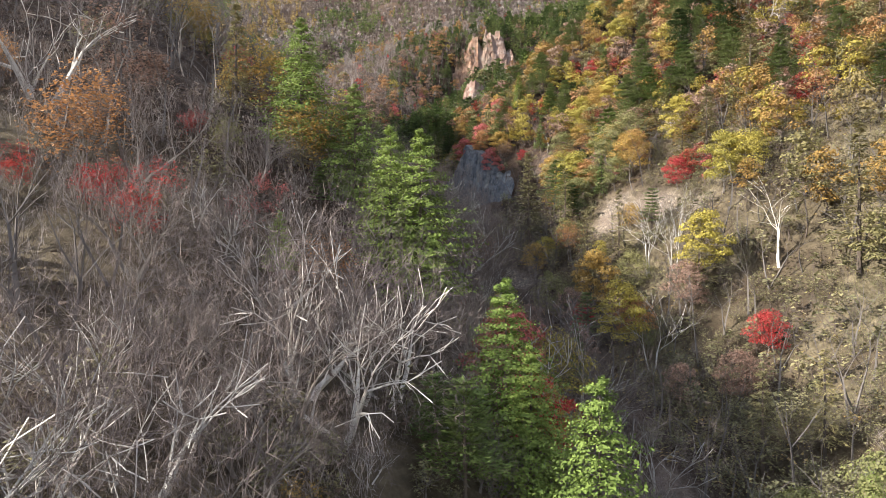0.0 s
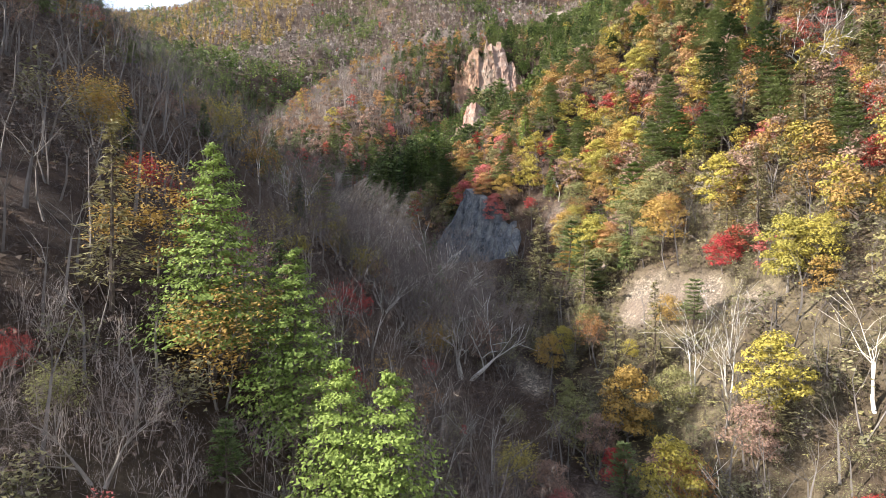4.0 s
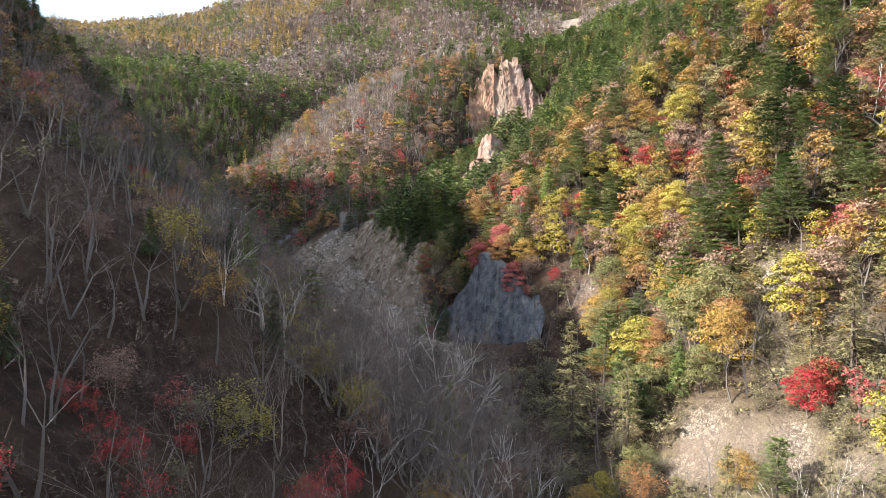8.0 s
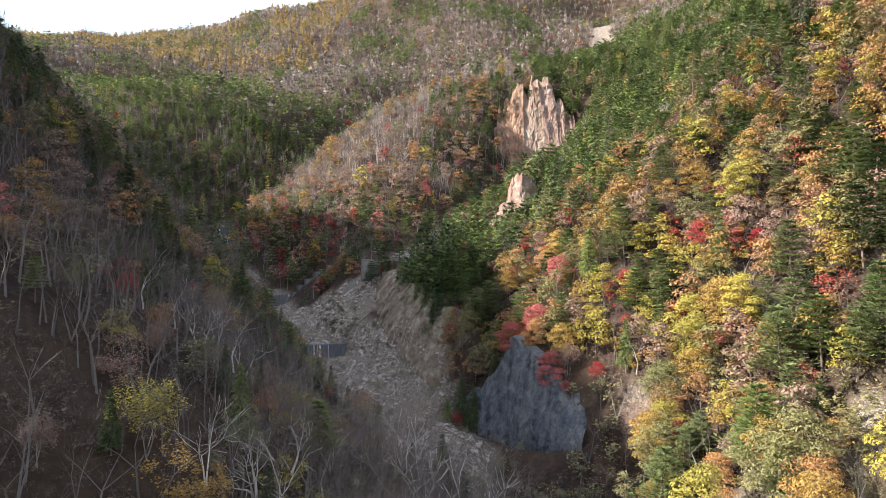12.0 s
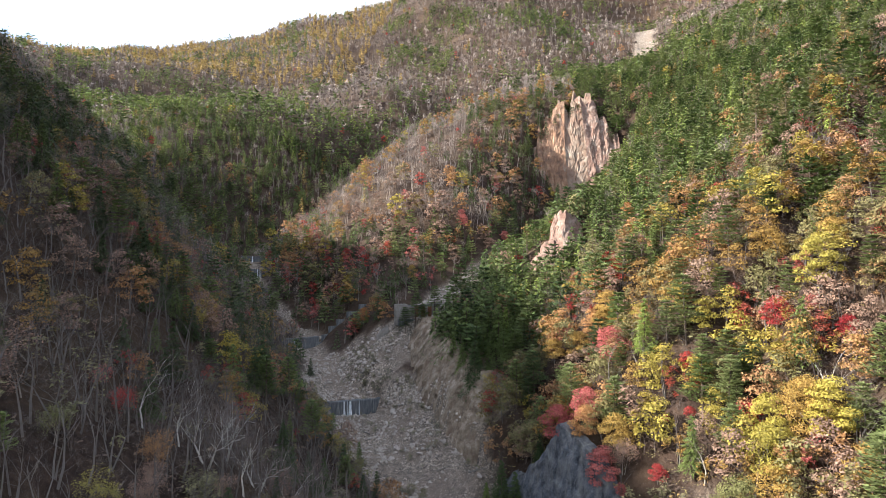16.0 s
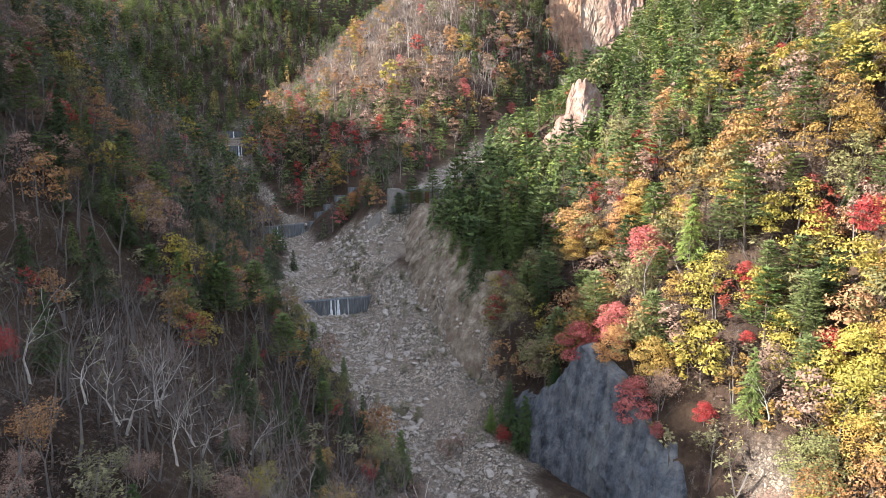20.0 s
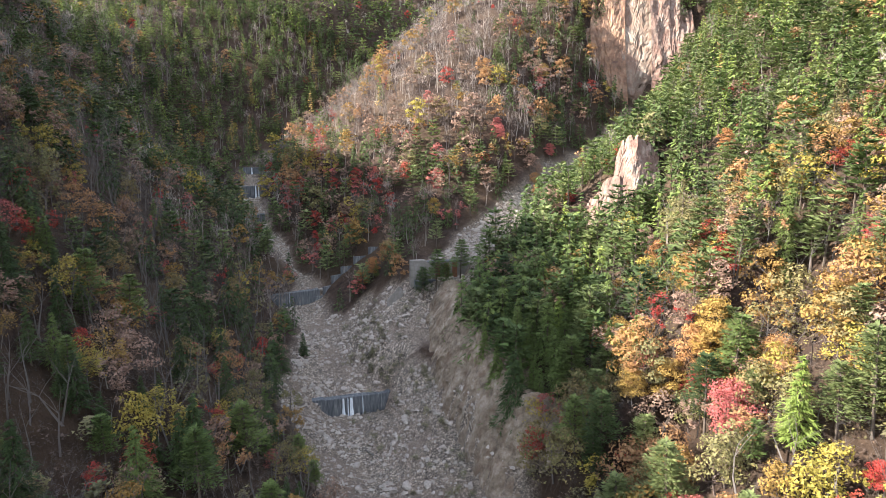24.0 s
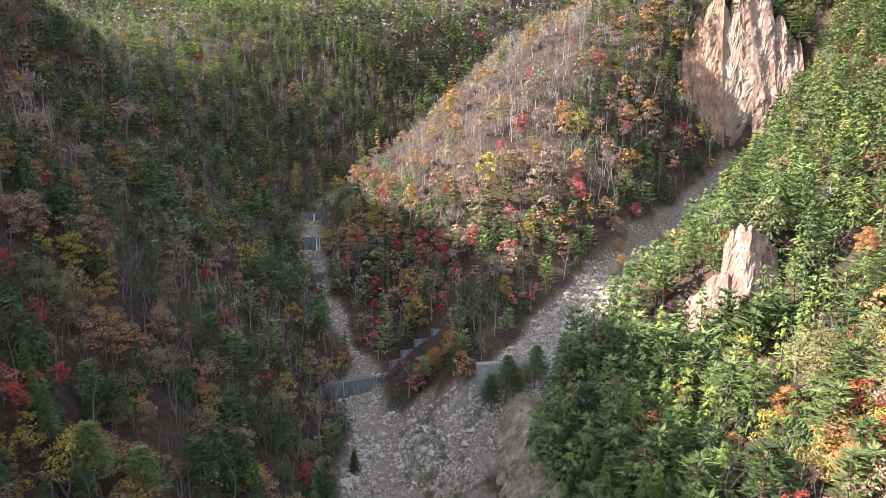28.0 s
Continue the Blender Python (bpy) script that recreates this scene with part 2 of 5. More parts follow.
def ramp(nt, fac, stops):
    r = nt.nodes.new("ShaderNodeValToRGB")
    e = r.color_ramp.elements
    while len(e) < len(stops):
        e.new(0.5)
    for el, (p, c) in zip(e, stops):
        el.position, el.color = p, (*c, 1)
    nt.links.new(fac, r.inputs[0])
    return r.outputs[0]


def mix(nt, fac, a, b, kind="MIX"):
    n = nt.nodes.new("ShaderNodeMix")
    n.data_type, n.blend_type = "RGBA", kind
    for sock, v in ((n.inputs[0], fac), (n.inputs[6], a), (n.inputs[7], b)):
        if hasattr(v, "default_value"):
            nt.links.new(v, sock)
        else:
            sock.default_value = v if isinstance(v, float) else (*v, 1)
    return n.outputs[2]


def noise_out(nt, scale, detail=4, rough=0.6):
    c = nt.nodes.new("ShaderNodeTexCoord")
    n = node(nt, "ShaderNodeTexNoise", Scale=scale, Detail=detail, Roughness=rough)
    nt.links.new(c.outputs["Object"], n.inputs["Vector"])
    return n.outputs["Fac"]


def bump(nt, b, height, dist, strength=0.7):
    n = node(nt, "ShaderNodeBump", Strength=strength, Distance=dist)
    nt.links.new(height, n.inputs["Height"])
    nt.links.new(n.outputs[0], b.inputs["Normal"])


def leaf_material(name, stops, by_tint=False, through_light=0.3):
    """Foliage: a hue from the tree, a shade from the leaf, and some light through it."""
    m, nt, b = material(name, 0.75)
    if by_tint:
        a = nt.nodes.new("ShaderNodeAttribute")
        a.attribute_name = "tint"
        fac = a.outputs["Fac"]
    else:
        fac = nt.nodes.new("ShaderNodeObjectInfo").outputs["Random"]
    col = ramp(nt, fac, stops)
    g = nt.nodes.new("ShaderNodeNewGeometry")
    shade = ramp(nt, g.outputs["Random Per Island"], [(0, (0.55, 0.55, 0.55)), (0.5, (0.93, 0.93, 0.93)), (1, (1.18, 1.17, 1.13))])
    col = mix(nt, 1.0, col, shade, "MULTIPLY")
    nt.links.new(col, b.inputs["Base Color"])
    tr = nt.nodes.new("ShaderNodeBsdfTranslucent")
    nt.links.new(col, tr.inputs["Color"])
    ms = node(nt, "ShaderNodeMixShader", Fac=through_light)
    nt.links.new(b.outputs[0], ms.inputs[1])
    nt.links.new(tr.outputs[0], ms.inputs[2])
    nt.links.new(ms.outputs[0], nt.nodes["Material Output"].inputs[0])
    return m


def bark_material(name, c0, c1):
    m, nt, b = material(name, 0.9)
    info = nt.nodes.new("ShaderNodeObjectInfo")
    n = noise_out(nt, 1.6, 5, 0.7)
    col = mix(nt, n, c0, c1)
    col = mix(nt, 1.0, col, ramp(nt, info.outputs["Random"], [(0, (0.72, 0.72, 0.72)), (1, (1.2, 1.17, 1.12))]), "MULTIPLY")
    nt.links.new(col, b.inputs["Base Color"])
    bump(nt, b, n, 0.05)
    return m


HUES = {
    "yellow": [(0, (0.27, 0.235, 0.052)), (1, (0.36, 0.295, 0.062))],
    "gold": [(0, (0.31, 0.195, 0.055)), (1, (0.36, 0.24, 0.07))],
    "orange": [(0, (0.34, 0.16, 0.065)), (1, (0.39, 0.21, 0.09))],
    "rust": [(0, (0.21, 0.132, 0.10)), (1, (0.30, 0.195, 0.15))],
    "olive": [(0, (0.15, 0.155, 0.06)), (1, (0.205, 0.19, 0.08))],
    "crimson": [(0, (0.29, 0.028, 0.035)), (1, (0.39, 0.055, 0.045))],
    "pink": [(0, (0.36, 0.095, 0.09)), (1, (0.42, 0.135, 0.12))],
    "dark": [(0, (0.042, 0.066, 0.024)), (1, (0.07, 0.10, 0.036))],
    "green": [(0, (0.09, 0.13, 0.04)), (1, (0.145, 0.185, 0.055))],
    "bright": [(0, (0.14, 0.195, 0.045)), (1, (0.18, 0.235, 0.055))],
    "sage": [(0, (0.12, 0.15, 0.055)), (1, (0.175, 0.205, 0.08))],
    "larch": [(0, (0.19, 0.17, 0.085)), (1, (0.24, 0.205, 0.095))],
    "brush": [(0, (0.14, 0.135, 0.07)), (1, (0.23, 0.205, 0.11))],
}
LEAF = {h: leaf_material("leaves_" + h, s) for h, s in HUES.items()}
BARK_DARK = bark_material("bark_brown", (0.065, 0.05, 0.04), (0.13, 0.105, 0.088))
BARK_GREY = bark_material("bark_grey", (0.10, 0.086, 0.077), (0.25, 0.225, 0.205))
TWIG = bark_material("twig_brown", (0.06, 0.046, 0.041), (0.115, 0.092, 0.083))
TWIG_PALE = bark_material("twig_pale", (0.105, 0.083, 0.076), (0.205, 0.17, 0.157))
# copy of the pale grey bark, its colour lowered to stand in for deep shade
BARK_SHADE = bark_material("bark_darkened_for_shade", (0.075, 0.063, 0.057), (0.20, 0.18, 0.168))
BARK_WHITE = bark_material("bark_birch", (0.34, 0.315, 0.285), (0.56, 0.535, 0.50))


def mesh_of(name, verts, tris, mats, index=None, tint=None, smooth=False):
    """A mesh from arrays of points and triangles."""
    me = bpy.data.meshes.new(name)
    verts, tris = np.asarray(verts, np.float32), np.asarray(tris, np.int32)
    me.vertices.add(len(verts))
    me.vertices.foreach_set("co", verts.ravel())
    me.loops.add(len(tris) * 3)
    me.loops.foreach_set("vertex_index", tris.ravel())
    me.polygons.add(len(tris))
    me.polygons.foreach_set("loop_start", np.arange(0, len(tris) * 3, 3, dtype=np.int32))
    for m in mats:
        me.materials.append(m)
    if index is not None:
        me.polygons.foreach_set("material_index", np.asarray(index, np.int32))
    me.polygons.foreach_set("use_smooth", np.full(len(tris), smooth, bool))
    if tint is not None:
        me.attributes.new("tint", "FLOAT", "POINT").data.foreach_set("value", np.asarray(tint, np.float32))
    me.update(calc_edges=True)
    return me


# ---------------------------------------------------------------- the shapes of trees
class Shape:
    """Points and triangles of wood and of leaves, gathered apart."""

    def __init__(self, seed, few=False):
        self.few = few
        self.rng = np.random.default_rng(seed)
        self.v, self.f = {"wood": [], "twig": [], "leaf": []}, {"wood": [], "twig": [], "leaf": []}
        self.n = {"wood": 0, "twig": 0, "leaf": 0}

    def add(self, which, v, f):
        self.v[which].append(np.asarray(v, float))
        self.f[which].append(np.asarray(f) + self.n[which])
        self.n[which] += len(v)

    def limb(self, p0, p1, r0, r1, sides=3):
        p0, p1 = np.asarray(p0, float), np.asarray(p1, float)
        ax = p1 - p0
        ax = ax / (np.linalg.norm(ax) + 1e-9)
        u = np.cross(ax, (0.3, 0.9, 0.1) if abs(ax[2]) > 0.9 else (0, 0, 1))
        u /= np.linalg.norm(u)
        w = np.cross(ax, u)
        if sides == 1:                       # a twig: one sliver
            s = (u if self.rng.random() < 0.5 else w) * r0 * 0.7
            self.add("twig", [p0 - s, p0 + s, p1], [(0, 1, 2)])
            return
        a = np.linspace(0, 2 * math.pi, sides, endpoint=False)
        ring = np.cos(a)[:, None] * u + np.sin(a)[:, None] * w
        f = []
        for i in range(sides):
            j = (i + 1) % sides
            f += [(i, j, sides + j), (i, sides + j, sides + i)]
        self.add("wood", np.concatenate([p0 + ring * r0, p1 + ring * r1]), f)

    def leaves(self, at, normal, size, long=1.5, four=False):
        """Leaf sprays: small bent blades at the points, about square to the normals."""
        rng, n = self.rng, len(at)
        nrm = normal / (np.linalg.norm(normal, axis=1)[:, None] + 1e-9) + rng.normal(0, 0.36, (n, 3))
        nrm /= np.linalg.norm(nrm, axis=1)[:, None] + 1e-9
        u = np.cross(nrm, rng.normal(0, 1, (n, 3)))
        u /= np.linalg.norm(u, axis=1)[:, None] + 1e-9
        w = np.cross(nrm, u)
        s = (size * rng.uniform(0.6, 1.35, n))[:, None]
        if four:
            v = np.stack([at - u * s * long * 0.5, at - w * s * 0.5 + nrm * s * 0.1, at + u * s * long * 0.5, at + w * s * 0.5 + nrm * s * 0.1], 1).reshape(-1, 3)
            k = np.arange(n)[:, None] * 4
            f = np.concatenate([k + (0, 1, 2), k + (0, 2, 3)])
        else:
            v = np.stack([at - u * s * long * 0.5, at - w * s * 0.55, at + u * s * 0.6 + w * s * 0.5], 1).reshape(-1, 3)
            f = np.arange(n)[:, None] * 3 + (0, 1, 2)
        self.add("leaf", v, f)

    def needles(self, at, way, length, width):
        """Needle sprays: slim blades from the points along the ways."""
        rng, n = self.rng, len(at)
        way = way / (np.linalg.norm(way, axis=1)[:, None] + 1e-9) + rng.normal(0, 0.22, (n, 3))
        side = np.cross(way, (0, 0, 1)) + rng.normal(0, 0.3, (n, 3))
        side /= np.linalg.norm(side, axis=1)[:, None] + 1e-9
        k = rng.uniform(0.6, 1.3, n)[:, None]
        self.add("leaf", np.stack([at - side * width * k, at + side * width * k, at + way * length * k], 1).reshape(-1, 3), np.arange(n)[:, None] * 3 + (0, 1, 2))

    def arrays(self, which):
        if not self.v[which]:
            return np.zeros((0, 3)), np.zeros((0, 3), int)
        return np.concatenate(self.v[which]), np.concatenate(self.f[which])


def conifer(seed, h=14.0, spread=0.2, tiers=22, per=8, clumps=4, blade=0.55, base=0.12, droop=0.35, full=1.0, needle=0.0):
    """A spire of drooping, tiered boughs round a straight trunk."""
    s = Shape(seed)
    rng = s.rng
    s.limb((0, 0, -0.6), (0, 0, h * 0.55), h * 0.017, h * 0.009, 6)
    s.limb((0, 0, h * 0.55), (0, 0, h * 0.98), h * 0.009, 0.02, 4)
    side = rng.uniform(0, 6.3)
    for k in range(tiers):
        q = (k + 0.5) / tiers
        z = h * (base + (1 - base) * q)
        r = h * spread * (1 - q) ** full * rng.uniform(0.8, 1.15) + 0.15
        for j in range(max(4, int(per * (0.5 + 0.5 * (1 - q))))):
            a = side + k * 2.4 + j * 2 * math.pi / per + rng.uniform(-0.3, 0.3)
            rr = r * rng.uniform(0.55, 1.2)
            way = np.array([math.cos(a), math.sin(a), 0])
            t = np.sqrt(rng.uniform(0.06, 1, clumps))
            at = way * (t * rr)[:, None]
            at[:, 2] = z + 0.12 * rr - droop * rr * t ** 1.4 + rng.normal(0, 0.1, clumps)
            at[:, :2] += rng.normal(0, 0.1 * rr + 0.05, (clumps, 2))
            if k % 2 == 0 and clumps > 2 and q < 0.8:
                s.limb((0, 0, z), way * rr * 0.8 + np.array([0, 0, z - droop * rr * 0.6]), 0.05, 0.015, 1)
            if needle:
                s.needles(at, np.tile(way - np.array([0, 0, droop * 0.8]), (clumps, 1)) + rng.normal(0, 0.35, (clumps, 3)) * (1, 1, 0.3), blade * (0.6 + 0.5 * (1 - q)), needle)
                continue
            s.leaves(at, np.tile(way * 0.55 + np.array([0, 0, 0.8]), (clumps, 1)), np.full(clumps, blade * (0.55 + 0.5 * (1 - q))), 1.7)
    return s


def pine(seed, h=14.0, layers=9, per=6, clumps=9, blade=0.6):
    """Flat layered boughs on a leaning, often bare trunk."""
    s = Shape(seed)
    rng = s.rng
    lean = rng.normal(0, 0.04, 2) * h
    top = np.array([lean[0], lean[1], h])
    s.limb((0, 0, -0.6), top * 0.55, h * 0.018, h * 0.011, 6)
    s.limb(top * 0.55, top, h * 0.011, 0.03, 4)
    for k in range(layers):
        q = (k + 0.6) / layers
        p = top * (0.28 + 0.72 * q)
        r = h * (0.27 * (1 - q) ** 0.7 + 0.05) * rng.uniform(0.75, 1.2)
        for j in range(per):
            a = k * 1.9 + j * 2 * math.pi / per + rng.uniform(-0.4, 0.4)
            way = np.array([math.cos(a), math.sin(a), rng.uniform(-0.1, 0.22)])
            rr = r * rng.uniform(0.6, 1.15)
            s.limb(p, p + way * rr * 0.85, 0.07, 0.02, 1)
            side = np.array([-way[1], way[0], 0])
            t, o = rng.uniform(0.22, 1.0, clumps), rng.normal(0, 0.2, clumps)
            at = p + way * (t * rr)[:, None] + side * (o * rr * (0.35 + t))[:, None]
            at[:, 2] += 0.06 * rr * t + rng.normal(0, 0.09, clumps)
            s.needles(at, way + side * (o * 2.2)[:, None] + (0, 0, 0.22), blade, blade * 0.24)
    return s


SIDES_FINE, SIDES_FEW = (5, 4, 3, 1, 1, 1), (3, 3, 1, 1, 1, 1)


def boughs(s, p, way, length, r, level, depth, twig, splay, lift=0.12):
    """Branching wood; returns the tips."""
    rng = s.rng
    tips = []
    steps = 3 if level < 2 and not s.few else 2 if level < 2 + (not s.few) else 1
    q = np.asarray(p, float)
    for i in range(steps):
        way = way + rng.normal(0, 0.10 + 0.06 * level, 3) + np.array([0, 0, lift * 0.6])
        way /= np.linalg.norm(way)
        e = q + way * length / steps
        r1 = max(r * (0.78 if i < steps - 1 else 0.6), 0.016)
        s.limb(q, e, r, r1, (SIDES_FEW if s.few else SIDES_FINE)[level])
        q, r = e, r1
        if level < depth and i < steps - 1 and (level or i):
            side = way + rng.normal(0, splay, 3)
            tips += boughs(s, q, side / np.linalg.norm(side), length * rng.uniform(0.55, 0.75), r * 0.6, level + 1, depth, twig, splay, lift)
    if level >= depth:
        return [(q, way)]
    for _ in range(twig[level]):
        side = way + rng.normal(0, splay, 3) + np.array([0, 0, lift])
        tips += boughs(s, q, side / np.linalg.norm(side), length * rng.uniform(0.55, 0.85), r * rng.uniform(0.42, 0.65), level + 1, depth, twig, splay, lift)
    return tips


def bare(seed, h=11.0, depth=4, twig=(3, 3, 3, 3), splay=0.5, stems=1, leafy=0, blade=0.35, thick=0.014, few=False, trunk=0.42, fan=0.33, lift=0.12, haze=0):
    """A leafless broadleaf tree; leafy: how many last leaf sprays hang on it."""
    s = Shape(seed, few)
    tips = []
    turn = s.rng.uniform(0, 6.28)
    for k in range(stems):
        a = turn + k * 6.283 / stems + s.rng.uniform(-0.4, 0.4)
        out = s.rng.uniform(0.03, 0.12) if stems == 1 else fan * s.rng.uniform(0.6, 1.4)
        way = np.array([math.cos(a) * out, math.sin(a) * out, 1.0])
        tips += boughs(s, s.rng.normal(0, 0.15, 3) * (1, 1, 0) + (0, 0, -0.5), way / np.linalg.norm(way), h * (trunk if stems == 1 else trunk * 0.8), h * thick, 0, depth, twig, splay, lift)
    at = np.array([t[0] for t in tips])
    k = h / max(at[:, 2].max(), 1)
    for v in s.v["wood"] + s.v["twig"]:
        v *= (1, 1, k)
    at = at * (1, 1, k)
    if haze:                                  # the finest twigs, as slivers that fan out from the tips
        i = s.rng.integers(0, len(at), haze)
        way = np.array([t[1] for t in tips])[i] + s.rng.normal(0, 0.55, (haze, 3))
        way /= np.linalg.norm(way, axis=1)[:, None]
        side = np.cross(way, s.rng.normal(0, 1, (haze, 3)))
        side /= np.linalg.norm(side, axis=1)[:, None]
        root = at[i] - way * s.rng.uniform(0, 0.5, (haze, 1))
        s.add("twig", np.stack([root - side * 0.0011 * h, root + side * 0.0011 * h, root + way * (0.075 * h * s.rng.uniform(0.5, 1.4, (haze, 1)))], 1).reshape(-1, 3), np.arange(haze)[:, None] * 3 + (0, 1, 2))
    if leafy:
        pick = at[s.rng.integers(0, len(at), leafy)] + s.rng.normal(0, 0.3, (leafy, 3))
        s.leaves(pick, np.tile((0, 0, 0.7), (leafy, 1)), np.full(leafy, blade), 1.3)
    return s


def broadleaf(seed, h=11.0, wide=0.36, lobes=11, leaves=700, blade=0.5, limbs=6, low=0.17, gaps=0.12):
    """A leafy crown of uneven lobes on forking limbs, with gaps."""
    s = Shape(seed)
    rng = s.rng
    fork = np.array([rng.normal(0, 0.03) * h, rng.normal(0, 0.03) * h, h * low])
    s.limb((0, 0, -0.6), fork, h * 0.018, h * 0.014, 5)
    per = leaves // lobes
    for k in range(lobes):
        q = (k + rng.uniform(0.2, 0.8)) / lobes
        a = k * 2.4 + rng.uniform(-0.5, 0.5)
        out = h * wide * math.sin(math.pi * (0.22 + 0.74 * q)) * rng.uniform(0.45, 0.9)
        c = np.array([math.cos(a) * out, math.sin(a) * out, h * (low + 0.06 + (0.86 - low) * q)])
        mid = fork + (c - fork) * 0.55 + rng.normal(0, 0.25, 3)
        if k < limbs + 4:
            s.limb(fork + (0, 0, q * h * 0.2), mid, h * 0.008, h * 0.005, 3)
            s.limb(mid, c, h * 0.005, 0.015, 3 if k < limbs else 1)
        rad = h * wide * rng.uniform(0.40, 0.60) * np.array((1, 1, 0.66))
        d = rng.normal(0, 1, (per, 3))
        d /= np.linalg.norm(d, axis=1)[:, None]
        d[:, 2] = np.where(d[:, 2] < -0.2, -d[:, 2] * rng.uniform(-0.3, 1, per), d[:, 2])
        at = c + d * rad * (rng.uniform(0.55, 1.08, per) ** 0.5)[:, None]
        keep = rng.random(per) > gaps
        s.leaves(at[keep], (d * (1, 1, 1.2) + (0, 0, 0.35))[keep], np.full(keep.sum(), blade), 1.25)
    return s


# ---------------------------------------------------------------- ground: one sheet to the horizon
def spaced(lo, hi, fine_lo, fine_hi, step, growth):
    """Coordinates, fine in a stretch and ever wider outside it."""
    mid = list(np.arange(fine_lo, fine_hi + step, step))
    for end, way in ((lo, -1), (hi, 1)):
        x, d = (mid[0] if way < 0 else mid[-1]), step
        while (x - end) * way < 0:
            d *= growth
            x += way * d
            mid.insert(0, x) if way < 0 else mid.append(x)
    return np.array(mid)


gx = spaced(-3500, 3500, -120, 100, 1.9, 1.05)
gy = spaced(-1500, 4200, 25, 390, 1.9, 1.035)
GX, GY = np.meshgrid(gx, gy)
GZ = ground_z(GX, GY)
n_x, n_y = len(gx), len(gy)
idx = np.arange(n_x * n_y).reshape(n_y, n_x)
q00, q10, q01, q11 = idx[:-1, :-1].ravel(), idx[:-1, 1:].ravel(), idx[1:, :-1].ravel(), idx[1:, 1:].ravel()
tris = np.concatenate([np.stack([q00, q10, q11], 1), np.stack([q00, q11, q01], 1)])

GROUND, nt, b = material("forest_floor", 0.95)
a = nt.nodes.new("ShaderNodeAttribute")
a.attribute_name = "tint"
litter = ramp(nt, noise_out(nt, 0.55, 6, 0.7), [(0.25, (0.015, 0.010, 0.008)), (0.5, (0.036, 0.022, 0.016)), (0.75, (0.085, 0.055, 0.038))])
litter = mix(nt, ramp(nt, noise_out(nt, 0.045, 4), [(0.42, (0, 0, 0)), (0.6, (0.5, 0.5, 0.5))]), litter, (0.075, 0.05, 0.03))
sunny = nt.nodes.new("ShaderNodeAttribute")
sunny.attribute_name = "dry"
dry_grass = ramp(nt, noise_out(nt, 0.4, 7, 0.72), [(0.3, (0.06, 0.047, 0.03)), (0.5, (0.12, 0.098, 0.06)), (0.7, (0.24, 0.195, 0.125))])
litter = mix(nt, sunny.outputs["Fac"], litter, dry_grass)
gravel = ramp(nt, noise_out(nt, 1.1, 8, 0.75), [(0.3, (0.21, 0.172, 0.14)), (0.5, (0.36, 0.305, 0.255)), (0.72, (0.50, 0.44, 0.38))])
tc = nt.nodes.new("ShaderNodeTexCoord")
cells = []
for size in (1.5, 4.0):
    vo = node(nt, "ShaderNodeTexVoronoi", Scale=size)
    vo.feature = "DISTANCE_TO_EDGE"
    nt.links.new(tc.outputs["Object"], vo.inputs["Vector"])
    cells.append(vo.outputs["Distance"])
    vc = node(nt, "ShaderNodeTexVoronoi", Scale=size)
    nt.links.new(tc.outputs["Object"], vc.inputs["Vector"])
    grey = ramp(nt, vc.outputs["Color"], [(0.2, (0.6, 0.6, 0.6)), (0.8, (1.35, 1.33, 1.3))])
    gravel = mix(nt, 1.0, gravel, grey, "MULTIPLY")
    gravel = mix(nt, 1.0, gravel, ramp(nt, vo.outputs["Distance"], [(0.0, (0.3, 0.29, 0.28)), (0.11, (1, 1, 1))]), "MULTIPLY")
gravel = mix(nt, ramp(nt, noise_out(nt, 0.07, 5, 0.65), [(0.45, (0, 0, 0)), (0.62, (0.75, 0.75, 0.75))]), gravel, (0.19, 0.145, 0.115))
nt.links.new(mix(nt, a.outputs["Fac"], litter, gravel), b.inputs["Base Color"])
high = node(nt, "ShaderNodeMath")
high.operation = "ADD"
nt.links.new(noise_out(nt, 0.9, 9, 0.78), high.inputs[0])
stony = node(nt, "ShaderNodeMath")
stony.operation = "MULTIPLY"
nt.links.new(cells[0], stony.inputs[0])
nt.links.new(a.outputs["Fac"], stony.inputs[1])
nt.links.new(stony.outputs[0], high.inputs[1])
bump(nt, b, high.outputs[0], 0.8, 1.0)
ground = new("ground", mesh_of("ground", np.stack([GX, GY, GZ], -1).reshape(-1, 3), tris, [GROUND], tint=bed_mask(GX, GY).ravel(), smooth=True))
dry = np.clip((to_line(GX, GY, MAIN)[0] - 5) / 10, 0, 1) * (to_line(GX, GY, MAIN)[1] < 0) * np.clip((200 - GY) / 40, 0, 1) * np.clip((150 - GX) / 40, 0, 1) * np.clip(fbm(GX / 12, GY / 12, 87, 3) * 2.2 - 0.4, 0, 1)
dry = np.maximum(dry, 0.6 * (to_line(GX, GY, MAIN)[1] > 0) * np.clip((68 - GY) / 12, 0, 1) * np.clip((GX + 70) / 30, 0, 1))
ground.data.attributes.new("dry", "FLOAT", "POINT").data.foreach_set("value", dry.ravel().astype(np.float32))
tagged(ground, "steep valley ground of brown leaf litter and pale gravel", "ground", kind="structure")

# ---------------------------------------------------------------- the woods
KINDS = ["conifer", "pine", "broadleaf", "bare", "larch", "shrub"]
DIVIDE = [(40, 600, 0), (50, 700, 0), (20, 900, 0)]


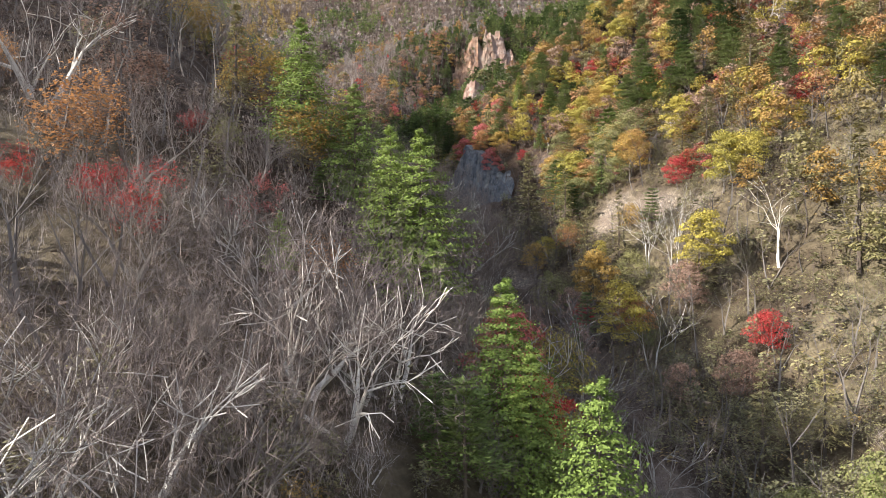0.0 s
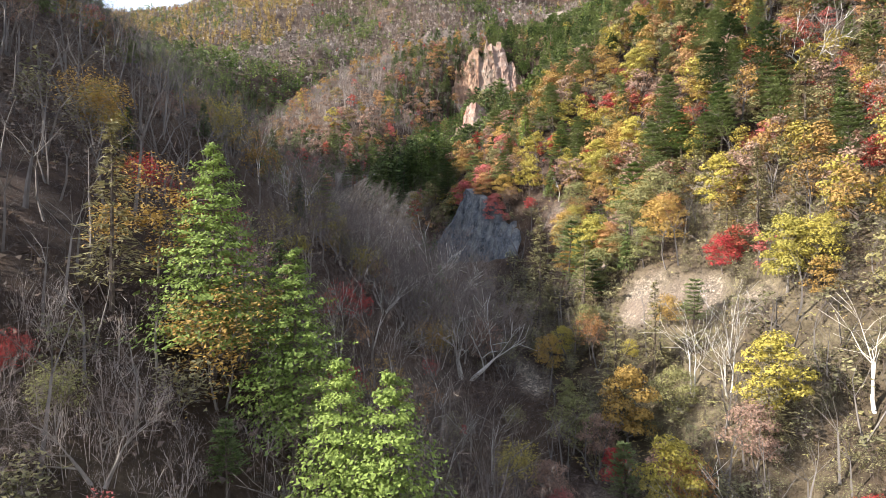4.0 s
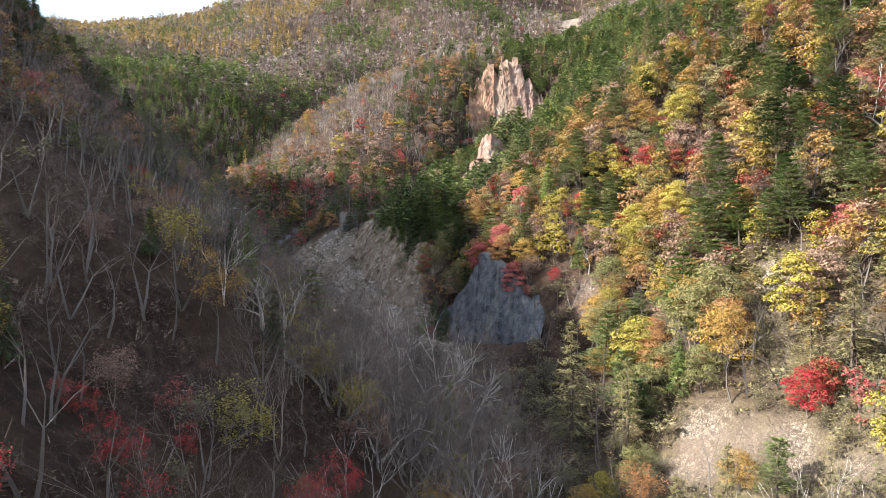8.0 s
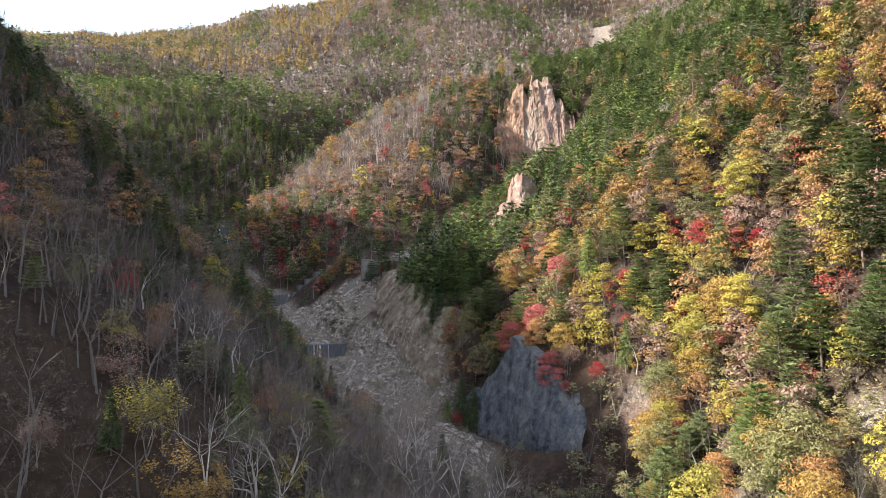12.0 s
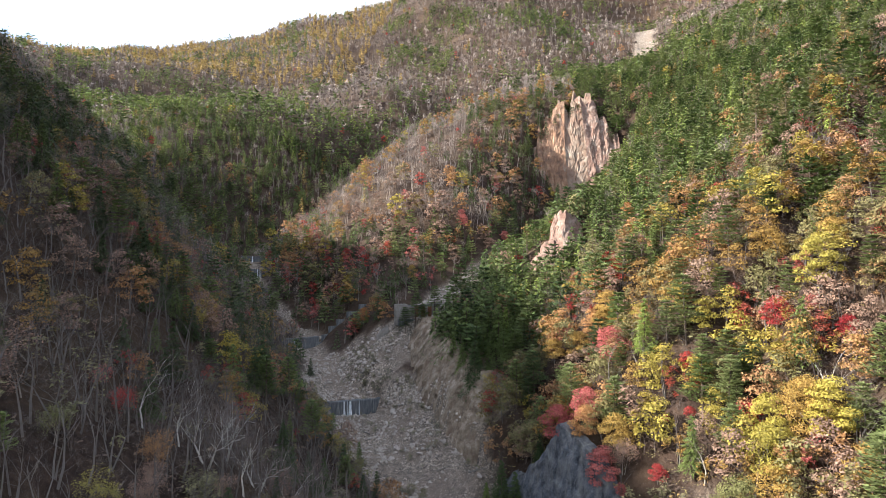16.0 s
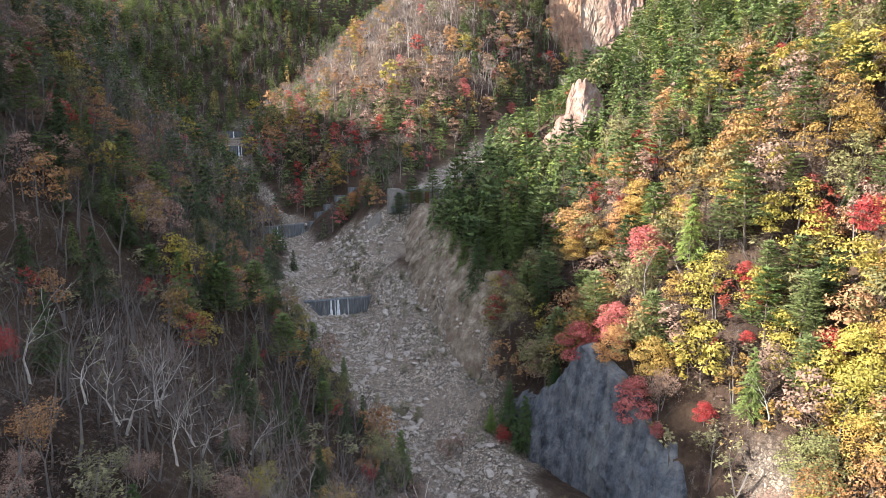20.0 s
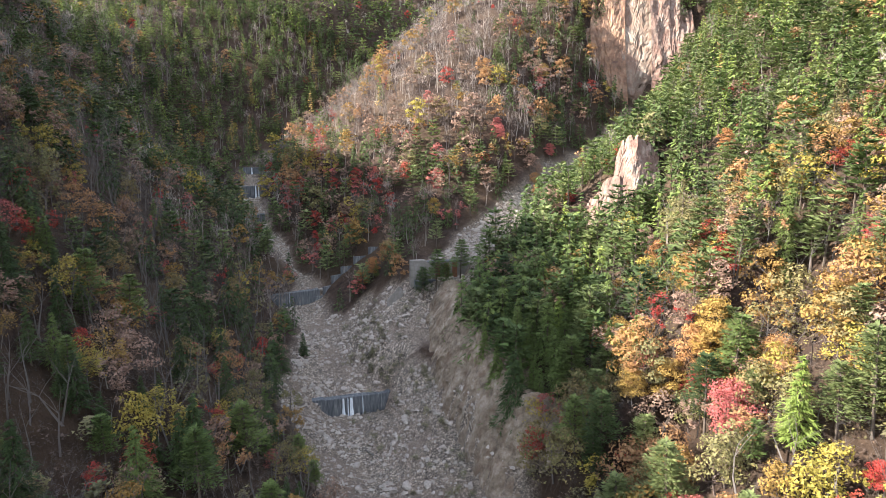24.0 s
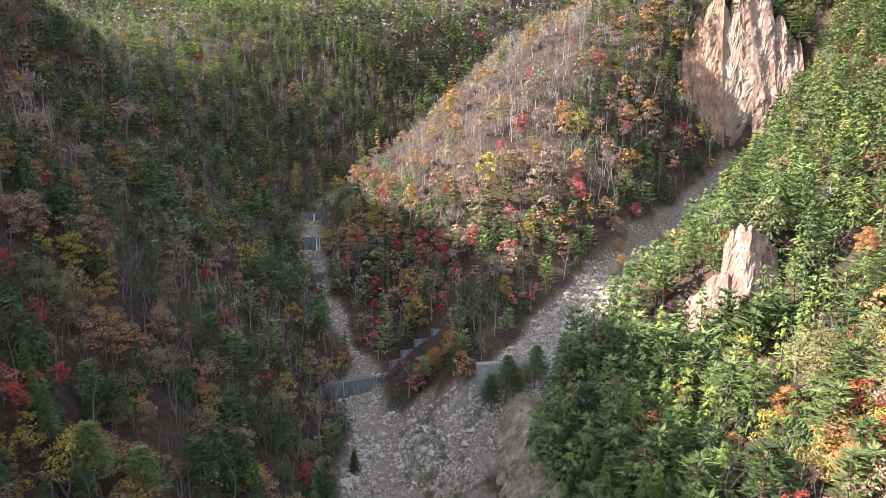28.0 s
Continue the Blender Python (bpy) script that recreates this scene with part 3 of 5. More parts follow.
def mixture(x, y, z):
    """For each place: the shares of the kinds, and of the broadleaf hues."""
    _, side = to_line(x, y, MAIN + FORK_LEFT)
    _, side_r = to_line(x, y, FORK_RIGHT + DIVIDE)
    patch, patch2 = fbm(x / 38, y / 38, 41, 3), fbm(x / 60, y / 60, 57, 3)
    left = side > 0
    spur = ~left & (side_r > 0) & (y > 338) & (y < 640)
    far = (y > 640) | (x < -330)
    right = ~left & ~spur & ~far
    autumn = right & (y + 0.10 * x + (patch - 0.5) * 30 < 287)
    share = np.zeros((len(x), len(KINDS)))
    def put(mask, row):
        share[mask] = row
    stream = to_line(x, y, MAIN + FORK_LEFT)[0]
    put(left, (0.03, 0.01, 0.12, 0.68, 0.0, 0.16))
    put(left & (y < 90), (0.0, 0.0, 0.10, 0.84, 0.0, 0.06))
    put(left & (y < 48), (0.0, 0.0, 0.0, 0.96, 0.0, 0.04))
    put(left & (y > 225), (0.09, 0.03, 0.22, 0.60, 0.0, 0.06))
    put(left & (y > 215) & (stream < 48), (0.15, 0.04, 0.16, 0.57, 0.0, 0.08))
    put(left & (y > 225) & (stream > 60) & (patch > 0.55), (0.30, 0.08, 0.22, 0.38, 0.0, 0.02))
    put(left & (y > 350), (0.36, 0.10, 0.18, 0.35, 0.01, 0.0))
    put(left & (y > 430), (0.50, 0.16, 0.06, 0.26, 0.02, 0.0))
    put(right, (0.64, 0.26, 0.05, 0.04, 0.01, 0))
    put(right & (x > 150) & (patch > 0.55), (0.45, 0.1, 0.1, 0.35, 0, 0))
    put(right & (x > 6) & (y < 335), (0.12, 0.19, 0.36, 0.31, 0.02, 0))
    put(autumn, (0.03, 0.10, 0.54, 0.25, 0.02, 0.06))
    put(autumn & (y > 172), (0.03, 0.13, 0.53, 0.27, 0.0, 0.04))
    put(autumn & (y < 168) & (z < 86), (0.0, 0.02, 0.17, 0.33, 0.03, 0.45))
    put(autumn & (y < 95), (0.0, 0.0, 0.06, 0.34, 0.0, 0.60))
    put(spur, (0.02, 0.02, 0.09, 0.86, 0.01, 0))
    put(spur & (z < 152), (0.27, 0.15, 0.29, 0.28, 0.01, 0))
    put(spur & (x > -42) & (y > 480), (0.40, 0.12, 0.14, 0.34, 0, 0))
    put(far, (0.07, 0.03, 0.02, 0.87, 0.01, 0))
    put(far & (patch2 > np.where(x > -200, 0.52, 0.56)), (0.5, 0.2, 0.02, 0.28, 0, 0))
    put(far & (x < -130) & (y < 760), (0.62, 0.18, 0.03, 0.17, 0, 0))
    put(far & (x > 40) & (y < 1000), (0.56, 0.2, 0.03, 0.21, 0, 0))
    put(far & (x < -240) & (y > 940) & (patch > 0.40), (0.02, 0.0, 0.01, 0.45, 0.52, 0))
    return share, left, spur, autumn, far


HUE_NAMES = ["yellow", "gold", "orange", "rust", "olive", "crimson", "pink"]


def scatter(step, x0, x1, y0, y1, seed):
    rng = np.random.default_rng(seed)
    x, y = np.meshgrid(np.arange(x0, x1, step), np.arange(y0, y1, step))
    x, y = x.ravel() + rng.uniform(-0.46, 0.46, x.size) * step, y.ravel() + rng.uniform(-0.46, 0.46, x.size) * step
    return x, y, rng


CAM_LINE = [(0, 0, 0), (1, 70, 0), (-14, 182, 0)]
# trees that stand out, one by one: kind, shape, hue, x, y, height of the tip
OUTSTANDING_NEAR = [
    ("conifer", 3, "bright", -5.2, 64.7, 72.3), ("conifer", 3, "bright", -2.2, 63.6, 69.0), ("conifer", 3, "bright", 5.0, 52.0, 55.4), ("conifer", 3, "bright", 6.6, 49.0, 51.0),
    ("conifer", 3, "bright", 9.5, 39.5, 49.8), ("conifer", 3, "bright", -16.2, 74.7, 84.0), ("conifer", 3, "bright", -13.4, 53.5, 62.5), ("conifer", 3, "bright", -10.0, 74.0, 76.5),
    ("broadleaf", 1, "gold", -14.5, 72.0, 78.5), ("pine", 0, "green", -0.5, 45.0, 54.5), ("pine", 1, "green", 1.5, 43.0, 51.0), ("pine", 0, "green", -12.3, 66.0, 70.5),
]
OUTSTANDING_LEAFY = [
    ("broadleaf", 2, "crimson", -20.5, 48.3, 69.5), ("broadleaf", 1, "orange", -28.0, 50.0, 76.0), ("broadleaf", 3, "crimson", -24.5, 47.0, 68.5), ("broadleaf", 0, "pink", -15.4, 57.5, 72.0), ("broadleaf", 1, "orange", -10.0, 56.0, 62.6), ("broadleaf", 2, "crimson", 8.0, 58.0, 52.5),
    ("broadleaf", 3, "pink", 6.0, 63.0, 55.0), ("broadleaf", 0, "crimson", 26.0, 120.8, 59.0), ("broadleaf", 1, "gold", 30.8, 131.8, 65.5), ("broadleaf", 2, "yellow", 61.0, 133.0, 84.0),
    ("broadleaf", 2, "yellow", 66.0, 137.0, 85.0), ("broadleaf", 1, "yellow", 46.8, 117.4, 67.0), ("broadleaf", 0, "gold", 20.7, 236.0, 112.0), ("broadleaf", 0, "pink", 8.6, 246.5, 109.5),
    ("broadleaf", 2, "crimson", 54.5, 151.5, 87.0), ("broadleaf", 3, "gold", 47.0, 179.4, 97.0), ("broadleaf", 0, "crimson", 37.3, 241.2, 120.5), ("broadleaf", 2, "gold", -23.2, 81.3, 89.0),
    ("broadleaf", 3, "yellow", -39.5, 145.5, 110.5), ("broadleaf", 2, "yellow", -32.0, 185.0, 97.0), ("broadleaf", 2, "orange", 15.1, 305.9, 130.5), ("broadleaf", 1, "gold", 24.0, 278.0, 139.0),
    ("broadleaf", 1, "orange", 19.1, 320.7, 131.5), ("broadleaf", 2, "gold", -80.0, 244.0, 131.5), ("broadleaf", 2, "orange", -66.0, 376.0, 120.5), ("broadleaf", 0, "rust", 59.0, 177.0, 93.0),
    ("broadleaf", 2, "orange", -1.0, 121.0, 63.5), ("broadleaf", 3, "crimson", -11.0, 101.0, 68.5), ("broadleaf", 2, "crimson", -24.0, 106.0, 84.0), ("broadleaf", 1, "yellow", 60.0, 166.0, 97.0),
    ("broadleaf", 0, "yellow", 53.0, 231.5, 123.0), ("broadleaf", 2, "gold", 45.0, 211.0, 100.0), ("broadleaf", 1, "pink", 17.0, 233.0, 100.0), ("broadleaf", 3, "orange", 14.0, 240.0, 104.0),
]
OUTSTANDING_BARE = [
    ("bare", 2, "birch", 58.7, 113.0, 74.5), ("bare", 1, "birch", 42.0, 133.8, 73.0), ("bare", 3, "birch", 45.5, 128.0, 73.0), ("bare", 1, "birch", 48.0, 134.0, 76.0), ("bare", 1, "birch", 33.3, 104.2, 56.0),
    ("bare", 0, "birch", 67.0, 216.5, 125.5), ("bare", 1, "birch", -34.3, 150.5, 104.5), ("bare", 1, "birch", -10.9, 134.4, 78.0), ("bare", 0, "birch", -62.4, 187.4, 124.0), ("bare", 2, "birch", -53.5, 199.0, 117.0),
    ("bare", 0, "birch", -47.0, 192.0, 112.0), ("bare", 2, "birch", 8.5, 65.5, 60.0), ("bare", 2, "birch", -18.0, 33.0, 61.0), ("bare", 0, "grey", -8.0, 59.5, 64.0), ("bare", 3, "grey", -18.0, 62.0, 72.0), ("bare", 2, "grey", -3.0, 56.5, 60.0),
    ("bare", 1, "grey", 2.0, 58.5, 58.0), ("bare", 0, "grey", -26.0, 56.0, 76.0), ("bare", 2, "birch", -6.0, 48.0, 57.5), ("bare", 0, "grey", -13.5, 44.5, 61.0), ("bare", 3, "grey", -10.0, 40.0, 59.0), ("bare", 0, "birch", -37.0, 60.0, 84.0),
    ("pine", 0, "green", -40.0, 348.5, 121.0), ("pine", 1, "green", -36.0, 351.5, 124.0), ("pine", 0, "dark", -47.0, 347.0, 117.5), ("pine", 1, "green", -43.5, 349.5, 121.0), ("conifer", 1, "green", -62.0, 372.0, 118.0), ("conifer", 0, "green", -69.0, 371.0, 113.5), ("conifer", 2, "dark", -65.5, 195.1, 132.5), ("conifer", 1, "dark", -15.0, 290.0, 118.0), ("larch", 0, "larch", -23.6, 74.5, 86.5), ("larch", 1, "larch", 23.0, 175.5, 79.5),
    ("larch", 0, "larch", 38.0, 141.0, 71.0), 
]
OUTSTANDING_SLOPE = [
    ("broadleaf", 3, "orange", -70.3, 371.7, 114.6), ("broadleaf", 2, "crimson", -104.5, 407.7, 113.3), ("broadleaf", 0, "crimson", -48.4, 430.5, 142.8), ("broadleaf", 1, "gold", -53.3, 399.2, 130.4),
    ("broadleaf", 0, "orange", -16.5, 447.9, 140.4), ("broadleaf", 3, "crimson", -140.0, 353.2, 139.0), ("broadleaf", 2, "gold", -98.1, 259.9, 136.5), ("broadleaf", 0, "gold", -96.6, 267.6, 130.9),
    ("broadleaf", 1, "orange", -123.5, 312.1, 142.7), ("broadleaf", 2, "pink", -144.2, 322.0, 157.3), ("broadleaf", 1, "crimson", -178.3, 361.7, 173.4), ("broadleaf", 3, "rust", -128.2, 285.3, 158.9),
    ("broadleaf", 2, "crimson", -155.6, 312.0, 173.9), ("broadleaf", 2, "orange", -182.4, 338.5, 187.7), ("broadleaf", 0, "pink", -34.9, 460.4, 162.4), ("broadleaf", 3, "crimson", -29.4, 522.0, 188.8),
    ("broadleaf", 1, "orange", -46.0, 511.8, 193.8), ("broadleaf", 0, "crimson", -54.7, 240.2, 96.9), ("broadleaf", 2, "orange", -44.3, 243.5, 87.2), ("broadleaf", 1, "rust", -51.7, 172.6, 111.8),
    ("broadleaf", 1, "crimson", -70.1, 192.6, 116.7), ("broadleaf", 3, "orange", -73.9, 369.8, 110.2), ("broadleaf", 0, "rust", -15.8, 247.1, 77.1), ("broadleaf", 2, "crimson", -32.5, 110.2, 89.0),
    ("broadleaf", 1, "pink", -34.4, 109.9, 91.1), ("broadleaf", 0, "orange", -34.1, 99.1, 91.9), ("broadleaf", 3, "crimson", -1.4, 141.6, 61.4),
]
MARKED_SLOPES = [
    ("broadleaf", 1, "orange", -111.4, 241.1, 153.0), ("broadleaf", 2, "crimson", -135.8, 264.0, 171.4), ("broadleaf", 3, "rust", -173.1, 345.2, 177.5), ("broadleaf", 2, "gold", -94.9, 247.8, 134.8), ("broadleaf", 0, "olive", -113.2, 302.7, 134.0),
    ("broadleaf", 1, "rust", -49.3, 167.6, 112.0), ("broadleaf", 0, "yellow", -51.5, 159.4, 113.4), ("broadleaf", 2, "gold", -108.4, 224.0, 150.2), ("broadleaf", 3, "rust", -90.3, 218.9, 132.9), ("broadleaf", 1, "yellow", -89.3, 297.0, 111.6),
    ("broadleaf", 0, "crimson", -105.5, 413.8, 117.5), ("broadleaf", 1, "rust", -118.6, 430.4, 123.8), ("broadleaf", 2, "rust", -98.0, 423.2, 127.2), ("broadleaf", 3, "crimson", -76.5, 397.0, 124.2), ("conifer", 1, "green", -29.4, 443.8, 148.0),
    ("broadleaf", 2, "crimson", -38.4, 442.9, 149.5), ("broadleaf", 0, "pink", -33.5, 455.7, 159.2), ("broadleaf", 1, "rust", -14.7, 454.6, 143.6), ("broadleaf", 2, "crimson", -2.1, 377.9, 140.2), ("broadleaf", 3, "pink", -10.4, 468.6, 150.2),
    ("broadleaf", 0, "crimson", -130.0, 490.0, 156.5), ("broadleaf", 2, "orange", -108.1, 482.6, 169.7), ("broadleaf", 1, "orange", -100.1, 508.3, 187.8), ("broadleaf", 0, "gold", -44.7, 501.2, 189.8), ("broadleaf", 2, "gold", -16.0, 532.7, 191.5),
    ("broadleaf", 3, "crimson", -29.8, 515.0, 185.9), ("broadleaf", 1, "pink", -69.8, 472.9, 175.2), ("broadleaf", 0, "crimson", -48.5, 575.6, 233.9), ("conifer", 1, "dark", -110.3, 454.7, 148.5), ("conifer", 0, "dark", -92.3, 435.9, 143.4),
]
MARKED_WALL = [("conifer", 0, "dark", -2.0, 250.5, 92.0), ("conifer", 1, "dark", -5.5, 255.5, 85.0), ("conifer", 1, "bright", -9.5, 256.5, 79.0), ("broadleaf", 1, "crimson", -6.5, 252.0, 78.0), ("conifer", 2, "dark", -19.0, 218.0, 79.0), ("conifer", 0, "dark", -11.0, 209.0, 74.0)]
MARKED_SPUR = [
    ("conifer", 1, "green", 23.2, 578.1, 208.6), ("broadleaf", 2, "crimson", 4.7, 545.6, 184.4), ("broadleaf", 3, "crimson", 10.1, 385.8, 151.3), ("broadleaf", 0, "pink", 14.4, 243.4, 106.4), ("broadleaf", 1, "orange", 20.2, 280.1, 123.2),
    ("broadleaf", 3, "pink", 22.5, 258.8, 126.4), ("broadleaf", 0, "gold", 15.4, 277.5, 120.2), ("broadleaf", 2, "gold", 7.7, 296.1, 117.3), ("broadleaf", 1, "orange", 23.4, 294.4, 133.0), ("broadleaf", 2, "orange", 31.2, 267.1, 138.2),
    ("broadleaf", 3, "orange", 13.8, 326.8, 129.0), ("broadleaf", 2, "crimson", 55.0, 236.9, 133.1), ("broadleaf", 2, "crimson", 35.7, 233.8, 106.8), ("broadleaf", 3, "crimson", 31.2, 236.2, 106.1), ("broadleaf", 1, "yellow", 45.5, 254.2, 135.6),
    ("broadleaf", 0, "yellow", 50.5, 262.9, 145.1), ("broadleaf", 3, "crimson", 55.2, 257.1, 140.2), ("broadleaf", 2, "gold", 62.7, 257.2, 142.9), ("broadleaf", 1, "yellow", 62.4, 234.6, 140.6), ("broadleaf", 0, "gold", 67.1, 238.3, 148.1),
    ("broadleaf", 2, "crimson", 64.2, 225.6, 128.8), ("broadleaf", 1, "yellow", 54.9, 212.3, 113.9), ("broadleaf", 2, "yellow", 46.0, 214.6, 107.1), ("broadleaf", 0, "gold", 52.7, 220.0, 116.3), ("broadleaf", 3, "gold", 60.2, 290.5, 159.0),
    ("broadleaf", 1, "orange", 83.1, 285.4, 175.7), ("broadleaf", 2, "crimson", 27.7, 227.0, 96.8), ("broadleaf", 1, "rust", 15.6, 236.3, 96.3), ("pine", 0, "sage", 43.1, 240.5, 118.9), ("pine", 1, "sage", 34.1, 248.1, 126.1),
]
MARKED_BANKS = [
    ("pine", 0, "green", 23.3, 250.3, 120.5), ("pine", 1, "sage", 0.0, 298.4, 117.9), ("conifer", 0, "dark", 4.0, 250.5, 96.8), ("conifer", 1, "bright", -2.7, 259.2, 80.0), ("bare", 0, "birch", 35.4, 220.7, 105.1),
    ("bare", 2, "birch", 56.3, 217.8, 122.3), ("bare", 4, "birch", 80.4, 279.0, 170.8), ("broadleaf", 1, "orange", -99.2, 265.5, 134.1), ("broadleaf", 2, "olive", -125.6, 280.6, 157.6), ("broadleaf", 1, "crimson", -141.9, 290.9, 170.3),
    ("broadleaf", 2, "crimson", -144.1, 301.6, 169.9), ("broadleaf", 0, "crimson", -170.9, 352.2, 171.0), ("broadleaf", 1, "orange", -120.1, 308.3, 142.0), ("broadleaf", 0, "yellow", -83.7, 242.1, 127.5), ("broadleaf", 3, "crimson", -84.0, 284.2, 107.7),
    ("broadleaf", 2, "rust", -119.8, 332.7, 129.2), ("broadleaf", 1, "crimson", -159.9, 351.9, 160.5), ("broadleaf", 0, "crimson", -207.0, 443.9, 165.7), ("conifer", 0, "dark", -79.2, 263.8, 124.1), ("conifer", 1, "dark", -109.6, 285.8, 139.0),
    ("conifer", 1, "dark", -95.3, 283.6, 124.2), ("conifer", 2, "dark", -126.2, 362.6, 130.0), ("conifer", 0, "dark", -82.0, 333.3, 100.3), ("conifer", 1, "green", -122.2, 323.8, 139.1), ("broadleaf", 1, "crimson", -109.2, 417.5, 118.1),
    ("broadleaf", 0, "crimson", -93.4, 414.7, 124.1), ("conifer", 1, "bright", -65.4, 396.2, 128.6), ("conifer", 0, "green", -47.4, 400.9, 130.7), ("broadleaf", 0, "olive", -41.0, 414.7, 135.2), ("broadleaf", 2, "rust", -18.4, 452.5, 147.5),
]
MARKED_VALLEY = [
    ("broadleaf", 3, "orange", -15.2, 439.2, 134.9), ("broadleaf", 1, "rust", -0.4, 463.8, 140.7), ("broadleaf", 0, "orange", 27.6, 323.8, 138.1), ("broadleaf", 2, "rust", 16.9, 333.7, 133.8), ("broadleaf", 1, "gold", 24.3, 282.2, 129.2),
    ("broadleaf", 0, "gold", 9.0, 276.5, 115.3), ("broadleaf", 2, "crimson", 21.1, 276.3, 120.6), ("broadleaf", 1, "gold", 46.7, 325.8, 153.8), ("broadleaf", 3, "orange", 4.0, 299.3, 117.7), ("pine", 1, "sage", 40.8, 344.0, 154.0),
    ("conifer", 1, "bright", 29.2, 342.1, 144.0), ("conifer", 0, "bright", 17.0, 354.3, 135.2), ("pine", 0, "dark", 16.4, 359.1, 141.4), ("pine", 1, "sage", -1.4, 293.8, 111.2), ("larch", 0, "larch", 33.3, 80.8, 41.9),
    ("larch", 1, "larch", 37.3, 76.2, 43.6), ("larch", 0, "larch", 42.8, 73.2, 47.4), ("conifer", 3, "bright", 41.7, 63.3, 38.7), ("bare", 4, "birch", -14.3, 28.8, 55.5), ("bare", 5, "grey", -7.3, 37.7, 54.8),
    ("bare", 6, "birch", -13.4, 34.0, 56.5), ("bare", 4, "grey", -10.3, 35.5, 54.5), ("bare", 6, "birch", 14.3, 156.4, 58.8), ("bare", 6, "grey", -18.9, 39.4, 62.1), ("bare", 5, "birch", -4.6, 40.0, 53.1),
    ("bare", 5, "grey", -17.9, 28.5, 56.1), ("bare", 5, "birch", 10.4, 103.5, 49.3), ("broadleaf", 2, "crimson", 4.9, 75.1, 50.3), ("broadleaf", 2, "crimson", 16.5, 80.7, 41.9), ("broadleaf", 3, "crimson", 4.1, 130.3, 53.4),
]
MARKED_NEAR = [
    ("broadleaf", 2, "crimson", -31.2, 48.4, 69.7), ("broadleaf", 0, "gold", -7.1, 33.5, 49.0),
]
MARKED_SUNNY = [
    ("broadleaf", 0, "yellow", 35.5, 147.0, 64.7), ("broadleaf", 2, "gold", 42.5, 147.3, 69.9), ("broadleaf", 4, "gold", 51.5, 190.8, 99.4), ("broadleaf", 1, "yellow", 57.5, 134.0, 82.2), ("broadleaf", 1, "rust", 60.2, 197.3, 110.1),
    ("broadleaf", 2, "gold", 53.0, 216.3, 115.0), ("conifer", 0, "dark", 71.8, 194.2, 123.2), ("broadleaf", 0, "yellow", 76.1, 226.0, 145.7), ("broadleaf", 4, "orange", 83.8, 213.6, 146.4), ("bare", 4, "birch", 93.6, 190.6, 135.5),
    ("broadleaf", 3, "crimson", 59.4, 248.9, 134.8), ("broadleaf", 2, "pink", 72.4, 181.0, 109.5), ("broadleaf", 0, "pink", 76.5, 178.0, 108.6), ("broadleaf", 4, "crimson", -29.2, 107.3, 87.8), ("broadleaf", 5, "crimson", -28.6, 90.9, 90.3),
    ("broadleaf", 5, "yellow", -203.9, 561.2, 177.6), ("conifer", 0, "dark", 4.7, 167.6, 66.9), ("broadleaf", 1, "orange", 42.8, 361.6, 158.8), ("bare", 2, "birch", -53.1, 191.0, 117.4), ("bare", 2, "birch", -47.0, 197.8, 109.3),
    ("bare", 0, "birch", -57.9, 190.7, 118.8), ("bare", 2, "birch", -45.8, 210.1, 101.0),
]
MARKED_SHADY = [
    ("broadleaf", 4, "yellow", -72.8, 248.3, 116.7), ("broadleaf", 5, "gold", -90.2, 234.3, 134.0), ("conifer", 0, "dark", -80.7, 210.9, 129.3), ("broadleaf", 1, "yellow", -38.4, 198.1, 95.8), ("broadleaf", 2, "gold", 59.2, 255.1, 144.6),
    ("broadleaf", 1, "yellow", 46.4, 219.1, 109.2), ("pine", 1, "sage", 44.3, 236.9, 120.4),
]
MARKED = MARKED_SUNNY + MARKED_SHADY + MARKED_WALL + MARKED_SLOPES + MARKED_SPUR + MARKED_BANKS + MARKED_VALLEY + MARKED_NEAR
CLEAR = [(t[3], t[4], 2.7 if t[4] < 100 else 2.4) for t in OUTSTANDING_NEAR + OUTSTANDING_LEAFY + OUTSTANDING_BARE + MARKED]


def near_walk(x, y):
    return to_line(x, y, CAM_LINE)[0]


